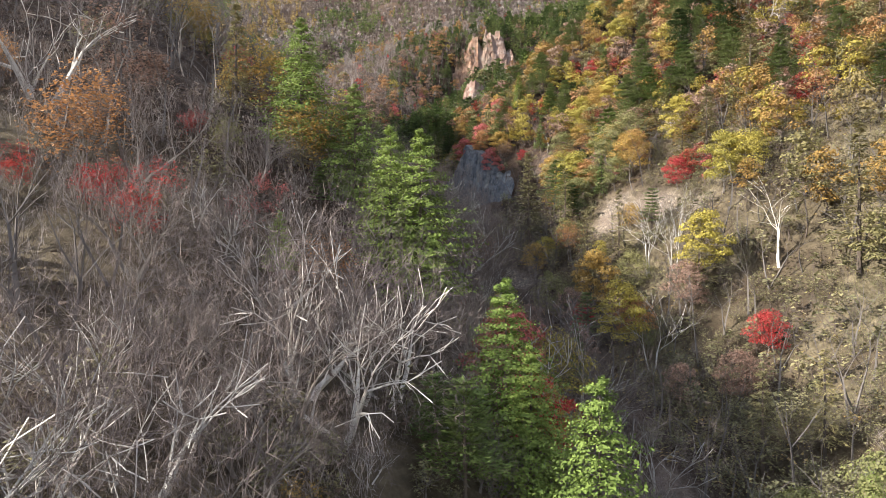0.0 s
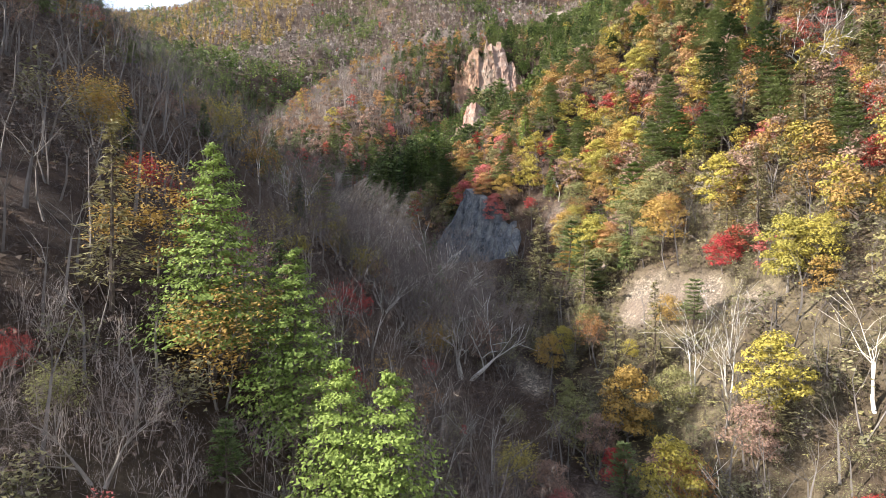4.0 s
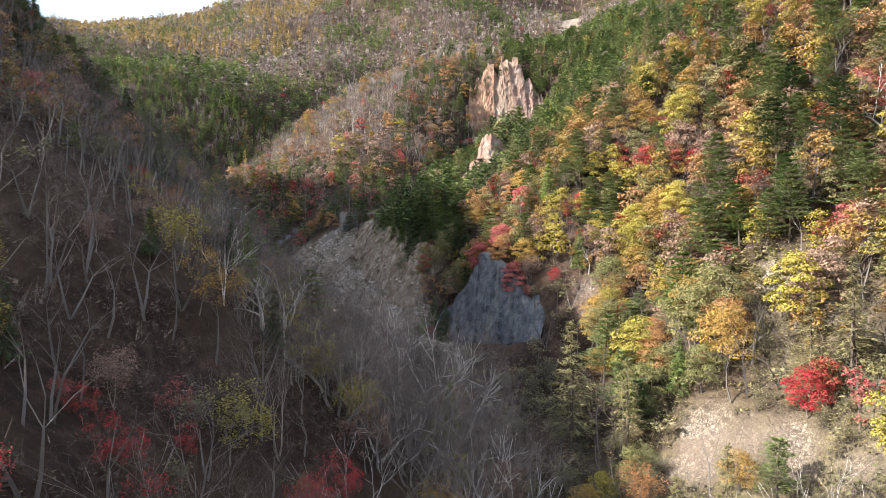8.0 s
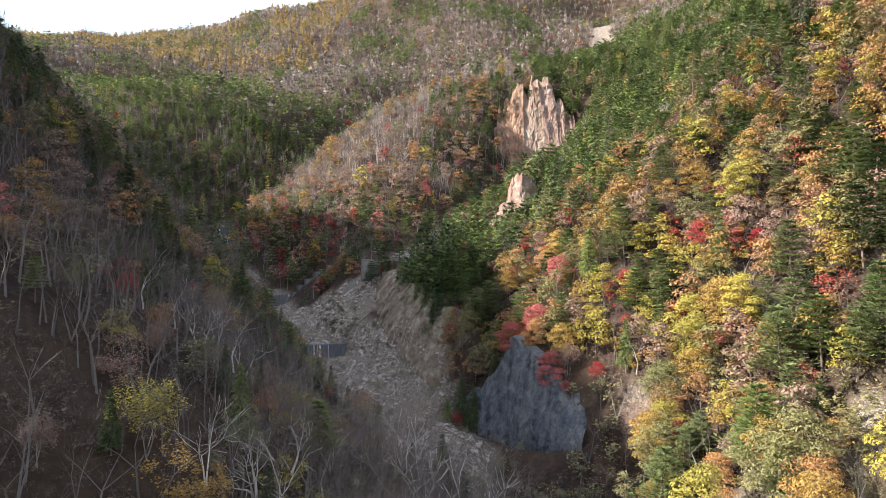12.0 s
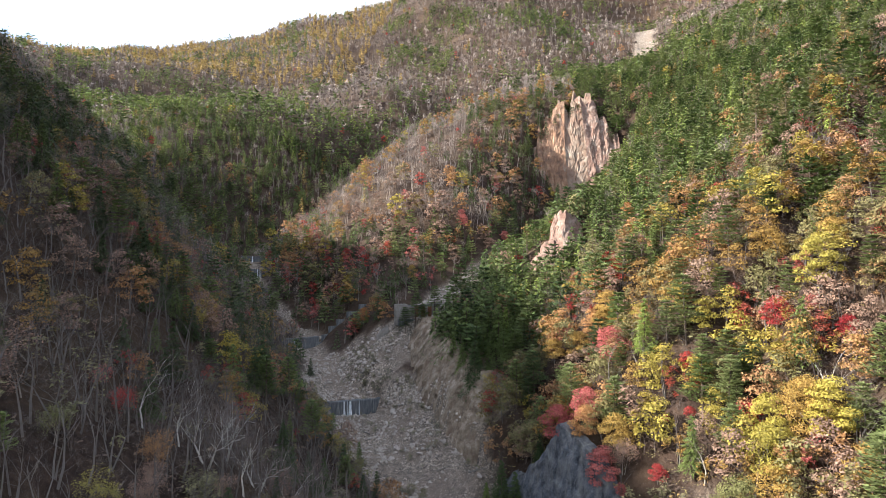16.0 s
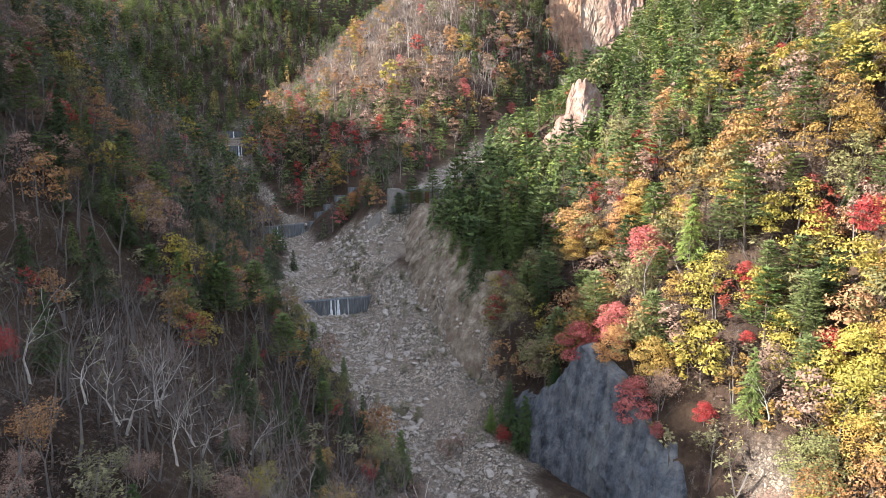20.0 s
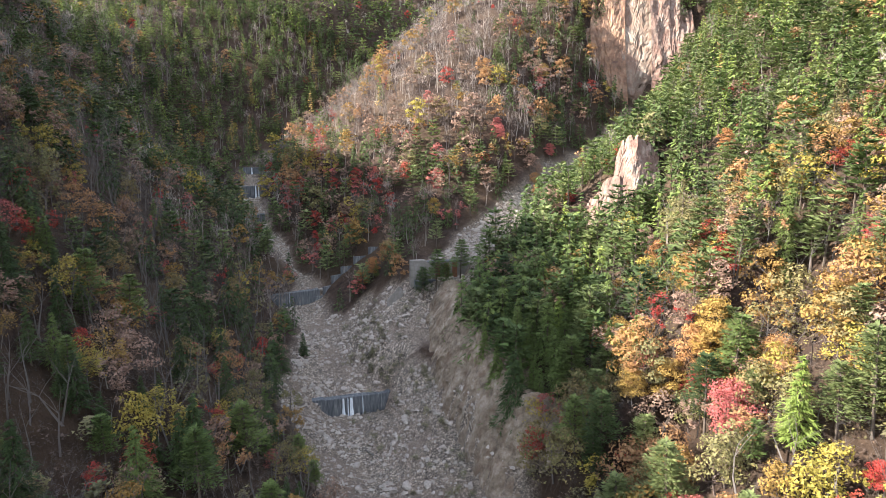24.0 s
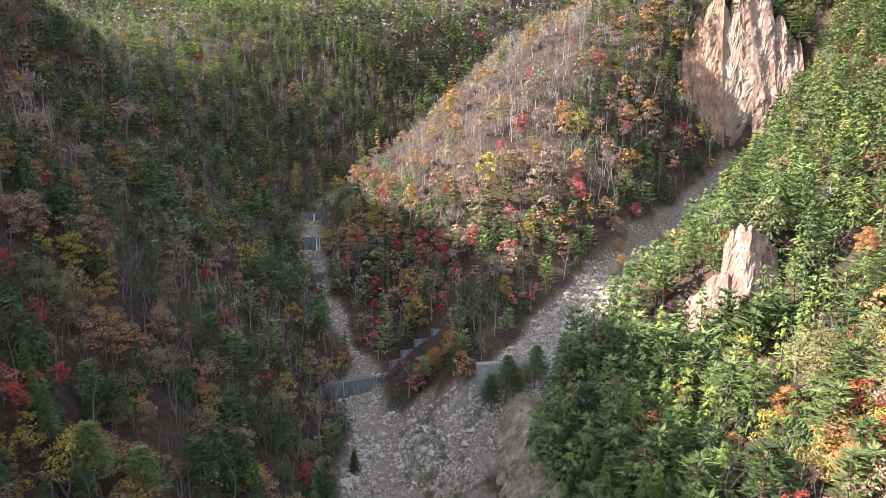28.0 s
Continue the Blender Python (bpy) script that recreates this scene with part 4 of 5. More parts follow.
def plant(step, box, lo, hi, seed, thin=1.0, outer=False):
    """Random sites with their kind, hue, height and turn, between two distances from the flight line."""
    x, y, rng = scatter(step, *box, seed)
    d = near_walk(x, y)
    inside = (x > -10 - 0.80 * y) & (x < 12 + 0.71 * y)
    ok = (d >= lo) & (d < hi) & (inside != outer) & (bed_mask(x, y) < 0.25)
    for line, wide in CLIFF_LINES:
        ok &= to_line(x, y, line)[0] > wide
    for cx, cy, cr in CLEAR:
        ok &= np.hypot(x - cx, y - cy) > cr
    x, y, d = x[ok], y[ok], d[ok]
    z = ground_z(x, y)
    steep = np.hypot(sheet(x + 3, y) - sheet(x - 3, y), sheet(x, y + 3) - sheet(x, y - 3)) / 6
    ok = rng.random(len(x)) < thin * np.sqrt(1 + steep ** 2) * np.where((to_line(x, y, MAIN + FORK_LEFT)[1] > 0) & (y > 150) & (y < 330), 1.5, np.where((x < 12) & (y > 278) & (y < 362), 1.5, 1.0))
    x, y, d, z = x[ok], y[ok], d[ok], z[ok]
    open_ = (to_line(x, y, MAIN + FORK_LEFT)[1] > 0) & (y > 85) & (y < 310) & (rng.random(len(x)) < np.where(y < 150, 0.5, 0.08))
    x, y, d, z = x[~open_], y[~open_], d[~open_], z[~open_]
    share, left, spur, autumn, far = mixture(x, y, z)
    cum = np.cumsum(share, 1)
    kind = (rng.random(len(x))[:, None] * cum[:, -1:] > cum).sum(1)
    p = np.tile([0.07, 0.10, 0.13, 0.34, 0.16, 0.13, 0.07], (len(x), 1))
    p[left] = (0.11, 0.13, 0.13, 0.28, 0.19, 0.11, 0.05)
    p[autumn] = (0.14, 0.18, 0.16, 0.12, 0.26, 0.09, 0.05)
    p[autumn & (y < 168) & (z < 86)] = (0.12, 0.16, 0.05, 0.09, 0.50, 0.05, 0.03)
    p[spur] = (0.08, 0.20, 0.24, 0.30, 0.06, 0.07, 0.05)
    p[spur & (z < 152)] = (0.06, 0.09, 0.16, 0.24, 0.15, 0.18, 0.12)
    low = (x > 3) & (x < 32) & (y > 160) & (y < 226)
    kind = np.where(low & (kind < 3), 5, kind)
    hue = (rng.random(len(x))[:, None] > np.cumsum(p, 1)).sum(1).clip(0, 6)
    size = rng.uniform(0.75, 1.3, len(x)) * np.where((kind < 3) | (kind == 4), 1.13, 1.0)
    size = np.where((kind == 3) & left, size * np.where(y > 85, 1.0, 0.8), size)
    size = np.where((kind == 2) & (hue >= 5), size * 0.72, size)
    size = np.where((kind == 2) & left, size * 0.72, size)
    size = np.where((kind < 2) & (left | spur) & (y < 640), size * 0.72, size)
    size = np.where((kind < 3) & ~left & ~spur & (y < 640), size * 0.88, size)
    turn, tint = rng.uniform(0, 6.283, len(x)), rng.random(len(x))
    # conifers of the left hill and beyond tinted brighter, in place of sunlight there
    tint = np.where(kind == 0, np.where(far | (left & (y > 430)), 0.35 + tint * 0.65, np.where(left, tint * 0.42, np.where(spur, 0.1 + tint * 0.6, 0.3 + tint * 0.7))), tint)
    return dict(x=x, y=y, z=z, d=d, kind=kind, hue=hue, size=size, turn=turn, tint=tint)


# ---------------------------------------------------------------- rock faces
def rock_material(name, stops, stain, scale=0.35, streak=6.0):
    """Weathered rock: blotches, down-running streaks and cracks."""
    m, nt, b = material(name, 0.92)
    c = nt.nodes.new("ShaderNodeTexCoord")
    mp = nt.nodes.new("ShaderNodeMapping")
    mp.inputs["Scale"].default_value = (1, 1, 1 / streak)
    nt.links.new(c.outputs["Object"], mp.inputs["Vector"])
    n1 = node(nt, "ShaderNodeTexNoise", Scale=scale, Detail=8, Roughness=0.7)
    n2 = node(nt, "ShaderNodeTexNoise", Scale=0.42, Detail=6, Roughness=0.7)
    nt.links.new(c.outputs["Object"], n1.inputs["Vector"])
    nt.links.new(mp.outputs[0], n2.inputs["Vector"])
    col = ramp(nt, n1.outputs["Fac"], stops)
    col = mix(nt, ramp(nt, n2.outputs["Fac"], [(0.45, (0, 0, 0)), (0.68, (0.85, 0.85, 0.85))]), col, stain)
    nt.links.new(col, b.inputs["Base Color"])
    bump(nt, b, n1.outputs["Fac"], 1.2, 1.0)
    return m


ROCK_GREY = rock_material("rock_dark_grey", [(0.34, (0.025, 0.028, 0.035)), (0.5, (0.075, 0.081, 0.094)), (0.66, (0.14, 0.146, 0.158))], (0.17, 0.168, 0.162))
ROCK_TAN = rock_material("rock_tan_scarp", [(0.3, (0.10, 0.075, 0.055)), (0.5, (0.22, 0.175, 0.13)), (0.7, (0.38, 0.325, 0.265))], (0.14, 0.092, 0.06), 0.35, 2.5)
ROCK_PALE = rock_material("rock_pale_pink", [(0.32, (0.17, 0.10, 0.075)), (0.5, (0.18, 0.135, 0.105)), (0.68, (0.26, 0.215, 0.175))], (0.17, 0.10, 0.07), 0.10, 2.2)
ROCK_WHITE = rock_material("rock_white", [(0.34, (0.12, 0.068, 0.053)), (0.5, (0.20, 0.135, 0.108)), (0.66, (0.30, 0.245, 0.205))], (0.15, 0.085, 0.065), 0.22, 2.2)
ROCK_ORANGE = rock_material("rock_orange", [(0.32, (0.09, 0.055, 0.042)), (0.5, (0.22, 0.125, 0.08)), (0.68, (0.33, 0.22, 0.15))], (0.12, 0.075, 0.055), 0.10, 2.2)
STONE = rock_material("stone", [(0.3, (0.23, 0.195, 0.165)), (0.5, (0.37, 0.325, 0.28)), (0.7, (0.52, 0.47, 0.415))], (0.28, 0.235, 0.205), 0.5, 1.0)


def resample(line, n):
    line = np.array(line, float)
    d = np.concatenate([[0], np.cumsum(np.linalg.norm(np.diff(line, axis=0), axis=1))])
    s = np.linspace(0, d[-1], n)
    return np.stack([np.interp(s, d, line[:, i]) for i in range(3)], 1)


def facets(u, h, size, seed):
    """Broken planes: each cell of an uneven grid has its own depth and tilt."""
    u, h = np.broadcast_arrays(u / size, h / size)
    iu, ih = np.floor(u), np.floor(h)
    best, out = np.full(u.shape, 1e9), np.zeros(u.shape)
    for a in (-1, 0, 1):
        for b_ in (-1, 0, 1):
            cu, ch = iu + a + hash2(iu + a, ih + b_, seed), ih + b_ + hash2(iu + a, ih + b_, seed + 1)
            d = np.hypot(u - cu, h - ch)
            depth = hash2(iu + a, ih + b_, seed + 2) + (u - cu) * (hash2(iu + a, ih + b_, seed + 3) - 0.5) * 1.1 + (h - ch) * (hash2(iu + a, ih + b_, seed + 4) - 0.75) * 0.9
            out = np.where(d < best, depth, out)
            best = np.minimum(best, d)
    return out - 0.4


def cliff(name, base, top, mat, label, seed, grain=1.0, relief=2.2, back=9.0, lean=(0, 1)):
    """A broken rock wall between its foot and its brink, with a back buried in the hill."""
    height = np.mean(np.array(top)[:, 2]) - np.mean(np.array(base)[:, 2])
    n, m = int(np.linalg.norm(np.array(base[-1]) - np.array(base[0])) * 1.15 / grain), int(height / grain) + 2
    a, b_ = resample(base, n), resample(top, n)
    jag = np.linspace(0, n * grain, n)
    lift = (fbm(jag / (5 * grain), 0 * jag, seed + 31, 4) - 0.5) * 0.34 * height + (np.floor(fbm(jag / (3 * grain), 0 * jag + 4, seed + 33, 2) * 5) / 5 - 0.5) * 0.12 * height
    b_ = b_ + (b_ - a) * (lift / (b_[:, 2] - a[:, 2]))[:, None]
    a = a - (0, 0, 4)
    v = np.linspace(0, 1, m)[:, None, None]
    bow = np.sin(v * math.pi) * 0.06 * height
    g = a[None] * (1 - v) + b_[None] * v
    across = np.array(base[-1], float) - np.array(base[0], float)
    out = np.array([across[1], -across[0], 0]) / np.hypot(across[0], across[1])
    u_ = np.linspace(0, 1, n)[None, :] * n * grain
    h_ = g[..., 2]
    edge = np.clip(np.minimum(v[..., 0] * 6, 1) * np.minimum(u_ / 3, 1) * np.minimum((n * grain - u_) / 3, 1), 0, 1)
    disp = facets(u_ + h_ * 0.2, h_ / 1.9, 7.5 * grain, seed) + 0.5 * facets(u_ - h_ * 0.15, h_ / 1.5, 3.2 * grain, seed + 3) + 0.22 * facets(u_, h_ / 1.2, 1.5 * grain, seed + 5)
    rib = fbm(u_ / (4.5 * grain) + h_ * 0.03, h_ / (10 * grain), seed + 41, 4) - 0.5
    chip = fbm(u_ / (1.8 * grain), h_ / (2.6 * grain), seed + 47, 3) - 0.5
    disp = (0.55 * (disp - 0.25) + 1.7 * rib + 0.9 * chip) * relief * edge
    g = g + out * (disp + bow[..., 0])[..., None]
    rear = b_ - out * back - (0, 0, 2.5)
    rear_low = a - out * back
    rows = np.concatenate([rear_low[None], g, (b_ - out * 2.5 + (0, 0, 0.3))[None], rear[None]])
    k = np.arange(rows.shape[0] * n).reshape(rows.shape[0], n)
    q0, q1, q2, q3 = k[:-1, :-1].ravel(), k[:-1, 1:].ravel(), k[1:, 1:].ravel(), k[1:, :-1].ravel()
    f = np.concatenate([np.stack([q0, q1, q2], 1), np.stack([q0, q2, q3], 1)])
    ob = new(name, mesh_of(name, rows.reshape(-1, 3), f, [mat]))
    return tagged(ob, label, "cliff", kind="structure")


GREY_TOP = [(-5, 262, 78), (2.5, 249.5, 86), (9, 242, 98), (19, 229.5, 89), (24.5, 221, 82)]
SCARP_TOP = [(-41, 347, 111), (-32, 325, 110), (-23, 306, 107), (-15, 291, 103), (-3, 276, 90)]
cliff("cliff_grey", GREY_BASE, GREY_TOP, ROCK_GREY, "dark grey rock wall streaked with pale stains", 3, 0.7, 0.9, 3.0)
cliff("cliff_scarp", SCARP_BASE, SCARP_TOP, ROCK_TAN, "crumbling tan scarp above the gravel bed", 5, 0.8, 1.5)
cliff("cliff_ledge", [(0, 370, 124), (7, 364, 127), (14, 362, 130)], [(3, 374, 133), (8, 369, 141), (13, 368, 144)], ROCK_WHITE, "pale rock ledge below a pinkish rock face", 7, 0.7, 0.9, 6)
cliff("cliff_face", [(9, 365, 129), (17, 362, 131), (26, 366, 137)], [(12, 372, 150), (18, 371, 158), (25, 373, 152)], ROCK_WHITE, "pale pinkish white rock face among conifers", 8, 0.7, 1.0, 7)
cliff("cliff_high_left", [(13, 575, 196), (24, 566, 178), (35, 562, 166)], [(8, 586, 222), (19, 592, 243), (32, 596, 253)], ROCK_ORANGE, "high broken cliff of orange weathered rock", 9, 1.1, 1.5, 14)
cliff("cliff_high_middle", [(30, 565, 164), (41, 564, 162), (52, 566, 165)], [(27, 597, 252), (40, 599, 254), (52, 597, 252)], ROCK_PALE, "recessed grey and cream cliff wall with dark streaks", 10, 1.1, 1.4, 12)
cliff("cliff_high_right", [(47, 562, 164), (56, 562, 171), (69, 572, 190)], [(43, 590, 254), (55, 591, 246), (71, 584, 222)], ROCK_WHITE, "high pillar of white broken rock", 11, 1.1, 1.5, 14)
CLIFF_LINES = [(GREY_BASE, 3.5), ([(-8, 250, 0), (4, 233, 0), (16, 217, 0)], 6), (SCARP_BASE, 2.5), ([(-44, 347, 0), (-36, 323, 0), (-26, 303, 0), (-18, 288, 0)], 3.0), (FACE_BASE, 2.5), ([(6, 371, 0), (13, 367, 0), (23, 368, 0)], 3.2),
               ([(20, 571, 0), (28, 574, 0)], 9), ([(30, 565, 0), (52, 565, 0)], 10), ([(40, 582, 0), (56, 578, 0)], 10), ([(56, 568, 0), (64, 574, 0)], 7), (SCREE, 9), ([(-95, 372, 0), (-88, 379, 0), (-77, 388, 0), (-71, 390, 0)], 3.5), ([(-92, 362, 0), (-84, 370, 0), (-76, 378, 0)], 5.5)]

# ---------------------------------------------------------------- check dams
CONCRETE, nt, b = material("old_concrete", 0.9)
c = nt.nodes.new("ShaderNodeTexCoord")
mp = nt.nodes.new("ShaderNodeMapping")
mp.inputs["Scale"].default_value = (1, 1, 0.12)
nt.links.new(c.outputs["Object"], mp.inputs["Vector"])
drip = node(nt, "ShaderNodeTexNoise", Scale=1.4, Detail=5, Roughness=0.7)
nt.links.new(mp.outputs[0], drip.inputs["Vector"])
nt.links.new(ramp(nt, drip.outputs["Fac"], [(0.35, (0.045, 0.05, 0.055)), (0.55, (0.11, 0.115, 0.12)), (0.72, (0.22, 0.215, 0.21))]), b.inputs["Base Color"])
bump(nt, b, noise_out(nt, 2.0, 6), 0.15)
CONCRETE_PALE, nt, b = material("pale_concrete", 0.9)
nt.links.new(ramp(nt, noise_out(nt, 0.5, 6, 0.7), [(0.3, (0.115, 0.10, 0.085)), (0.7, (0.24, 0.22, 0.20))]), b.inputs["Base Color"])
bump(nt, b, noise_out(nt, 2.0, 6), 0.1)
RUST, nt, b = material("rusty_steel", 0.8)
nt.links.new(ramp(nt, noise_out(nt, 0.9, 5), [(0.3, (0.13, 0.055, 0.03)), (0.7, (0.24, 0.12, 0.07))]), b.inputs["Base Color"])
FOAM, nt, b = material("falling_water", 0.25)
nt.links.new(ramp(nt, noise_out(nt, 3.0, 5), [(0.3, (0.35, 0.38, 0.42)), (0.7, (0.75, 0.78, 0.8))]), b.inputs["Base Color"])
POOL, nt, b = material("clear_water", 0.08)
nt.links.new(ramp(nt, noise_out(nt, 0.6, 5), [(0.3, (0.03, 0.045, 0.05)), (0.7, (0.10, 0.12, 0.12))]), b.inputs["Base Color"])
bump(nt, b, noise_out(nt, 2.5, 4), 0.1, 0.5)


def part(name, bm, mat, parent, label=""):
    """One mesh under a thing or a part."""
    me = bpy.data.meshes.new(name)
    bm.to_mesh(me)
    bm.free()
    me.materials.append(mat)
    ob = new(name, me)
    ob.parent = parent
    return tagged(ob, label)


def slab(profile, thick, bevel=0.12):
    """A wall from an outline in x and z, given a thickness along y."""
    bm = bmesh.new()
    f = bm.faces.new([bm.verts.new((x, 0, z)) for x, z in profile])
    top = bmesh.ops.extrude_face_region(bm, geom=[f])
    bmesh.ops.translate(bm, vec=(0, thick, 0), verts=[g for g in top["geom"] if isinstance(g, bmesh.types.BMVert)])
    bmesh.ops.recalc_face_normals(bm, faces=bm.faces)
    bmesh.ops.bevel(bm, geom=list(bm.edges), offset=bevel, segments=1, affect="EDGES")
    return bm


def ribbon(x0, width, z0, z1, y=-0.15, n=7, seed=0):
    """A ragged veil of falling water, thick in the middle."""
    rng = np.random.default_rng(seed)
    bm = bmesh.new()
    rows = []
    for i in range(n):
        q = i / (n - 1)
        z = z0 + (z1 - z0) * q
        o = -0.5 * q - 0.1 * math.sin(q * 9)
        w = width * (0.8 + 0.5 * q) * rng.uniform(0.8, 1.1)
        rows.append([bm.verts.new((x0 - w / 2, y + o + 0.1, z)), bm.verts.new((x0, y + o - 0.15, z)), bm.verts.new((x0 + w / 2, y + o + 0.1, z))])
    for r0, r1 in zip(rows[:-1], rows[1:]):
        for i in range(2):
            bm.faces.new((r0[i], r0[i + 1], r1[i + 1], r1[i]))
    return bm


def check_dam(p0, p1, crest, drop, label, falls=((0.45, 0.5), (0.55, 0.7)), wings=1.2, notch=0.25, mat=None):
    """A concrete weir from bank to bank: body with a notch, footing and the water over it."""
    p0, p1 = Vector((*p0, 0)), Vector((*p1, 0))
    length = (p1 - p0).length
    top = tagged(new("check_dam"), label, "dam", group="check dams in the torrent")
    top.matrix_basis = Matrix.Translation((p0.x, p0.y, crest)) @ Matrix.Rotation(math.atan2(p1.y - p0.y, p1.x - p0.x), 4, "Z")
    a, c_ = length * notch, length * (1 - notch * 0.6)
    body = [(-2.5, -drop - 2.5), (length + 2.5, -drop - 2.5), (length + 2.5, wings), (c_ + 1, wings), (c_, 0), (a, 0), (a - 1, wings), (-2.5, wings)]
    part("body", slab(body, 2.2), mat or CONCRETE, top)
    cap = [(a - 0.2, 0.02), (c_ + 0.2, 0.02), (c_ + 0.2, 0.22), (a - 0.2, 0.22)]
    part("sill", slab(cap, 2.3, 0.05), CONCRETE, top, "worn wet spillway sill")
    foot = [(-1.5, -drop - 2.5), (length + 1.5, -drop - 2.5), (length + 1.5, -drop + 0.1), (-1.5, -drop + 0.1)]
    ft = part("footing", slab(foot, 1.8, 0.1), CONCRETE, top)
    ft.location = (0, -1.7, 0)
    for i, (q, w) in enumerate(falls):
        part("waterfall", ribbon(a + (c_ - a) * q, w, 0.15, -drop, -0.12, 7, i), FOAM, top, "thin white falling water")
    return top


DAM_LOOK = [("dark wet concrete check dam across the gravel bed", ((0.28, 0.7), (0.36, 0.35), (0.42, 0.9), (0.62, 0.3)), 0.5, 0.08, CONCRETE),
            ("dark grey concrete check dam at the stream junction", ((0.4, 0.3),), 0.3, 0.06, CONCRETE),
            ("tall weathered concrete dam at the side torrent", (), 0.8, 0.2, CONCRETE_PALE),
            ("small stepped concrete dam in the upper torrent", ((0.35, 0.5), (0.6, 0.6)), 0.5, 0.12, CONCRETE),
            ("concrete dam with water falling in the upper torrent", ((0.6, 0.8), (0.72, 0.5)), 0.8, 0.12, CONCRETE),
            ("grey concrete dam high in the upper torrent", ((0.5, 0.8),), 0.5, 0.12, CONCRETE)]
for (p0, p1, crest, drop), (label, falls, wings, notch, mat) in zip(DAMS, DAM_LOOK):
    check_dam(p0, p1, crest, drop, label, falls, wings, notch, mat)

# the curved training wall that goes on from the junction dam
revet = tagged(new("training_wall"), "low curved dark concrete training wall beside gravel", "wall")
bends = [(-94, 374), (-90.5, 376), (-88.5, 379.5), (-86, 383), (-82, 386), (-77, 389), (-71, 390.5)]
for (x0, y0), (x1, y1) in zip(bends[:-1], bends[1:]):
    seg = math.hypot(x1 - x0, y1 - y0)
    ob = part("wall_segment", slab([(-0.05, -4), (seg + 0.05, -4), (seg + 0.05, 3.4), (-0.05, 3.4)], 0.9, 0.06), CONCRETE, revet)
    ob.matrix_basis = Matrix.Translation((x0, y0, float(ground_z(np.array([x0]), np.array([y0]))[0]) - 0.3)) @ Matrix.Rotation(math.atan2(y1 - y0, x1 - x0), 4, "Z")
# concrete apron wall and rusty steel panels at the side torrent
wing = tagged(new("wing_wall"), "pale sloping concrete wing wall by the dam", "wall")
ob = part("wing_panel", slab([(-1, -6), (4.5, -6), (4.0, 1.0), (3.0, 2.2), (-1, -2)], 1.0), CONCRETE_PALE, wing)
ob.matrix_basis = Matrix.Translation((-58.5, 350, 106)) @ Matrix.Rotation(radians(20), 4, "Z")
for i in range(3):
    ob = part("steel_panel", slab([(0, -5), (1.6, -5), (1.6, 0.3), (0, 0.3)], 0.25, 0.03), RUST, wing, "rusty steel sheet panel")
    ob.matrix_basis = Matrix.Translation((-44.5 + i * 2.6, 354.4 + i * 1.15, 115.4)) @ Matrix.Rotation(radians(24), 4, "Z")


# ---------------------------------------------------------------- trees near the flight line, each a thing
BUILT = {}
LABELS = {
    "conifer": ("conifer_tree", "%s pointed conifer on the valley slope", "conifer"),
    "pine": ("pine_tree", "%s layered pine with flat boughs", "pine"),
    "broadleaf": ("broadleaf_tree", "broadleaf tree with %s autumn leaves", "tree"),
    "bare": ("bare_tree", "leafless %s tree with fine spreading twigs", "bare tree"),
    "larch": ("larch_tree", "%s larch with thin feathery boughs", "larch"),
    "shrub": ("shrub", "%s leafy brush on leaf litter", "shrub"),
}
WORDS = {"yellow": "bright yellow", "gold": "golden", "orange": "orange", "rust": "rusty brown", "olive": "olive green", "crimson": "crimson red", "pink": "pinkish red",
         "dark": "dark green", "green": "green", "bright": "bright yellow-green", "sage": "pale sage green", "larch": "yellowing", "brush": "dry olive-brown", "grey": "grey-barked", "birch": "white-barked"}
MAKERS = {
    "conifer": lambda k: conifer(10 + k, 14, (0.21, 0.25, 0.18, 0.33)[k], (26, 26, 26, 36)[k], (9, 9, 9, 11)[k], (18, 18, 18, 40)[k], (0.8, 0.8, 0.75, 0.21)[k], droop=(0.35, 0.4, 0.3, 0.0)[k], full=(1.0, 1.0, 1.0, 0.72)[k], needle=(0.12, 0.12, 0.11, 0)[k]),
    "pine": lambda k: pine(20 + k, 13, 10, 7, 40, 0.6),
    "broadleaf": lambda k: bare(34 + k, 10.5, 4, ((2, 3, 4, 5), (3, 4, 4, 4))[k % 2], 0.6, 1 + k % 2, 2600, 0.25, 0.013, trunk=0.36, fan=0.6, lift=0.06) if k > 3 else broadleaf(30 + k, 10.5, (0.36, 0.30, 0.42, 0.34)[k % 4], (15, 16, 14, 13)[k % 4], 4800, 0.25, gaps=0.08),
    "bare": lambda k: bare(40 + k, (14, 13, 15, 14, 9, 8, 8.5)[k], 4, ((2, 3, 4, 5), (2, 4, 4, 4), (3, 3, 4, 5), (3, 3, 4, 4), (3, 4, 5, 6), (3, 4, 4, 6), (3, 4, 5, 5))[k], (0.42, 0.45, 0.5, 0.4, 0.62, 0.7, 0.66)[k],
                           (1, 2, 1, 3, 3, 4, 2)[k], 0, thick=(0.0125, 0.010, 0.017, 0.0095, 0.019, 0.016, 0.02)[k], trunk=(0.5, 0.46, 0.42, 0.5, 0.36, 0.34, 0.36)[k], fan=(0.2, 0.25, 0.2, 0.3, 1.0, 1.2, 0.95)[k], lift=(0.14, 0.13, 0.1, 0.14, 0.05, 0.04, 0.05)[k], haze=150 if k < 4 else 500),
    "larch": lambda k: conifer(50 + k, 13, 0.2, 24, 7, 16, 0.6, 0.15, 0.1, needle=0.08),
    "shrub": lambda k: bare(60 + k, 4.2, 3, (3, 4, 4), 0.7, 3, 420, 0.26, 0.009),
}
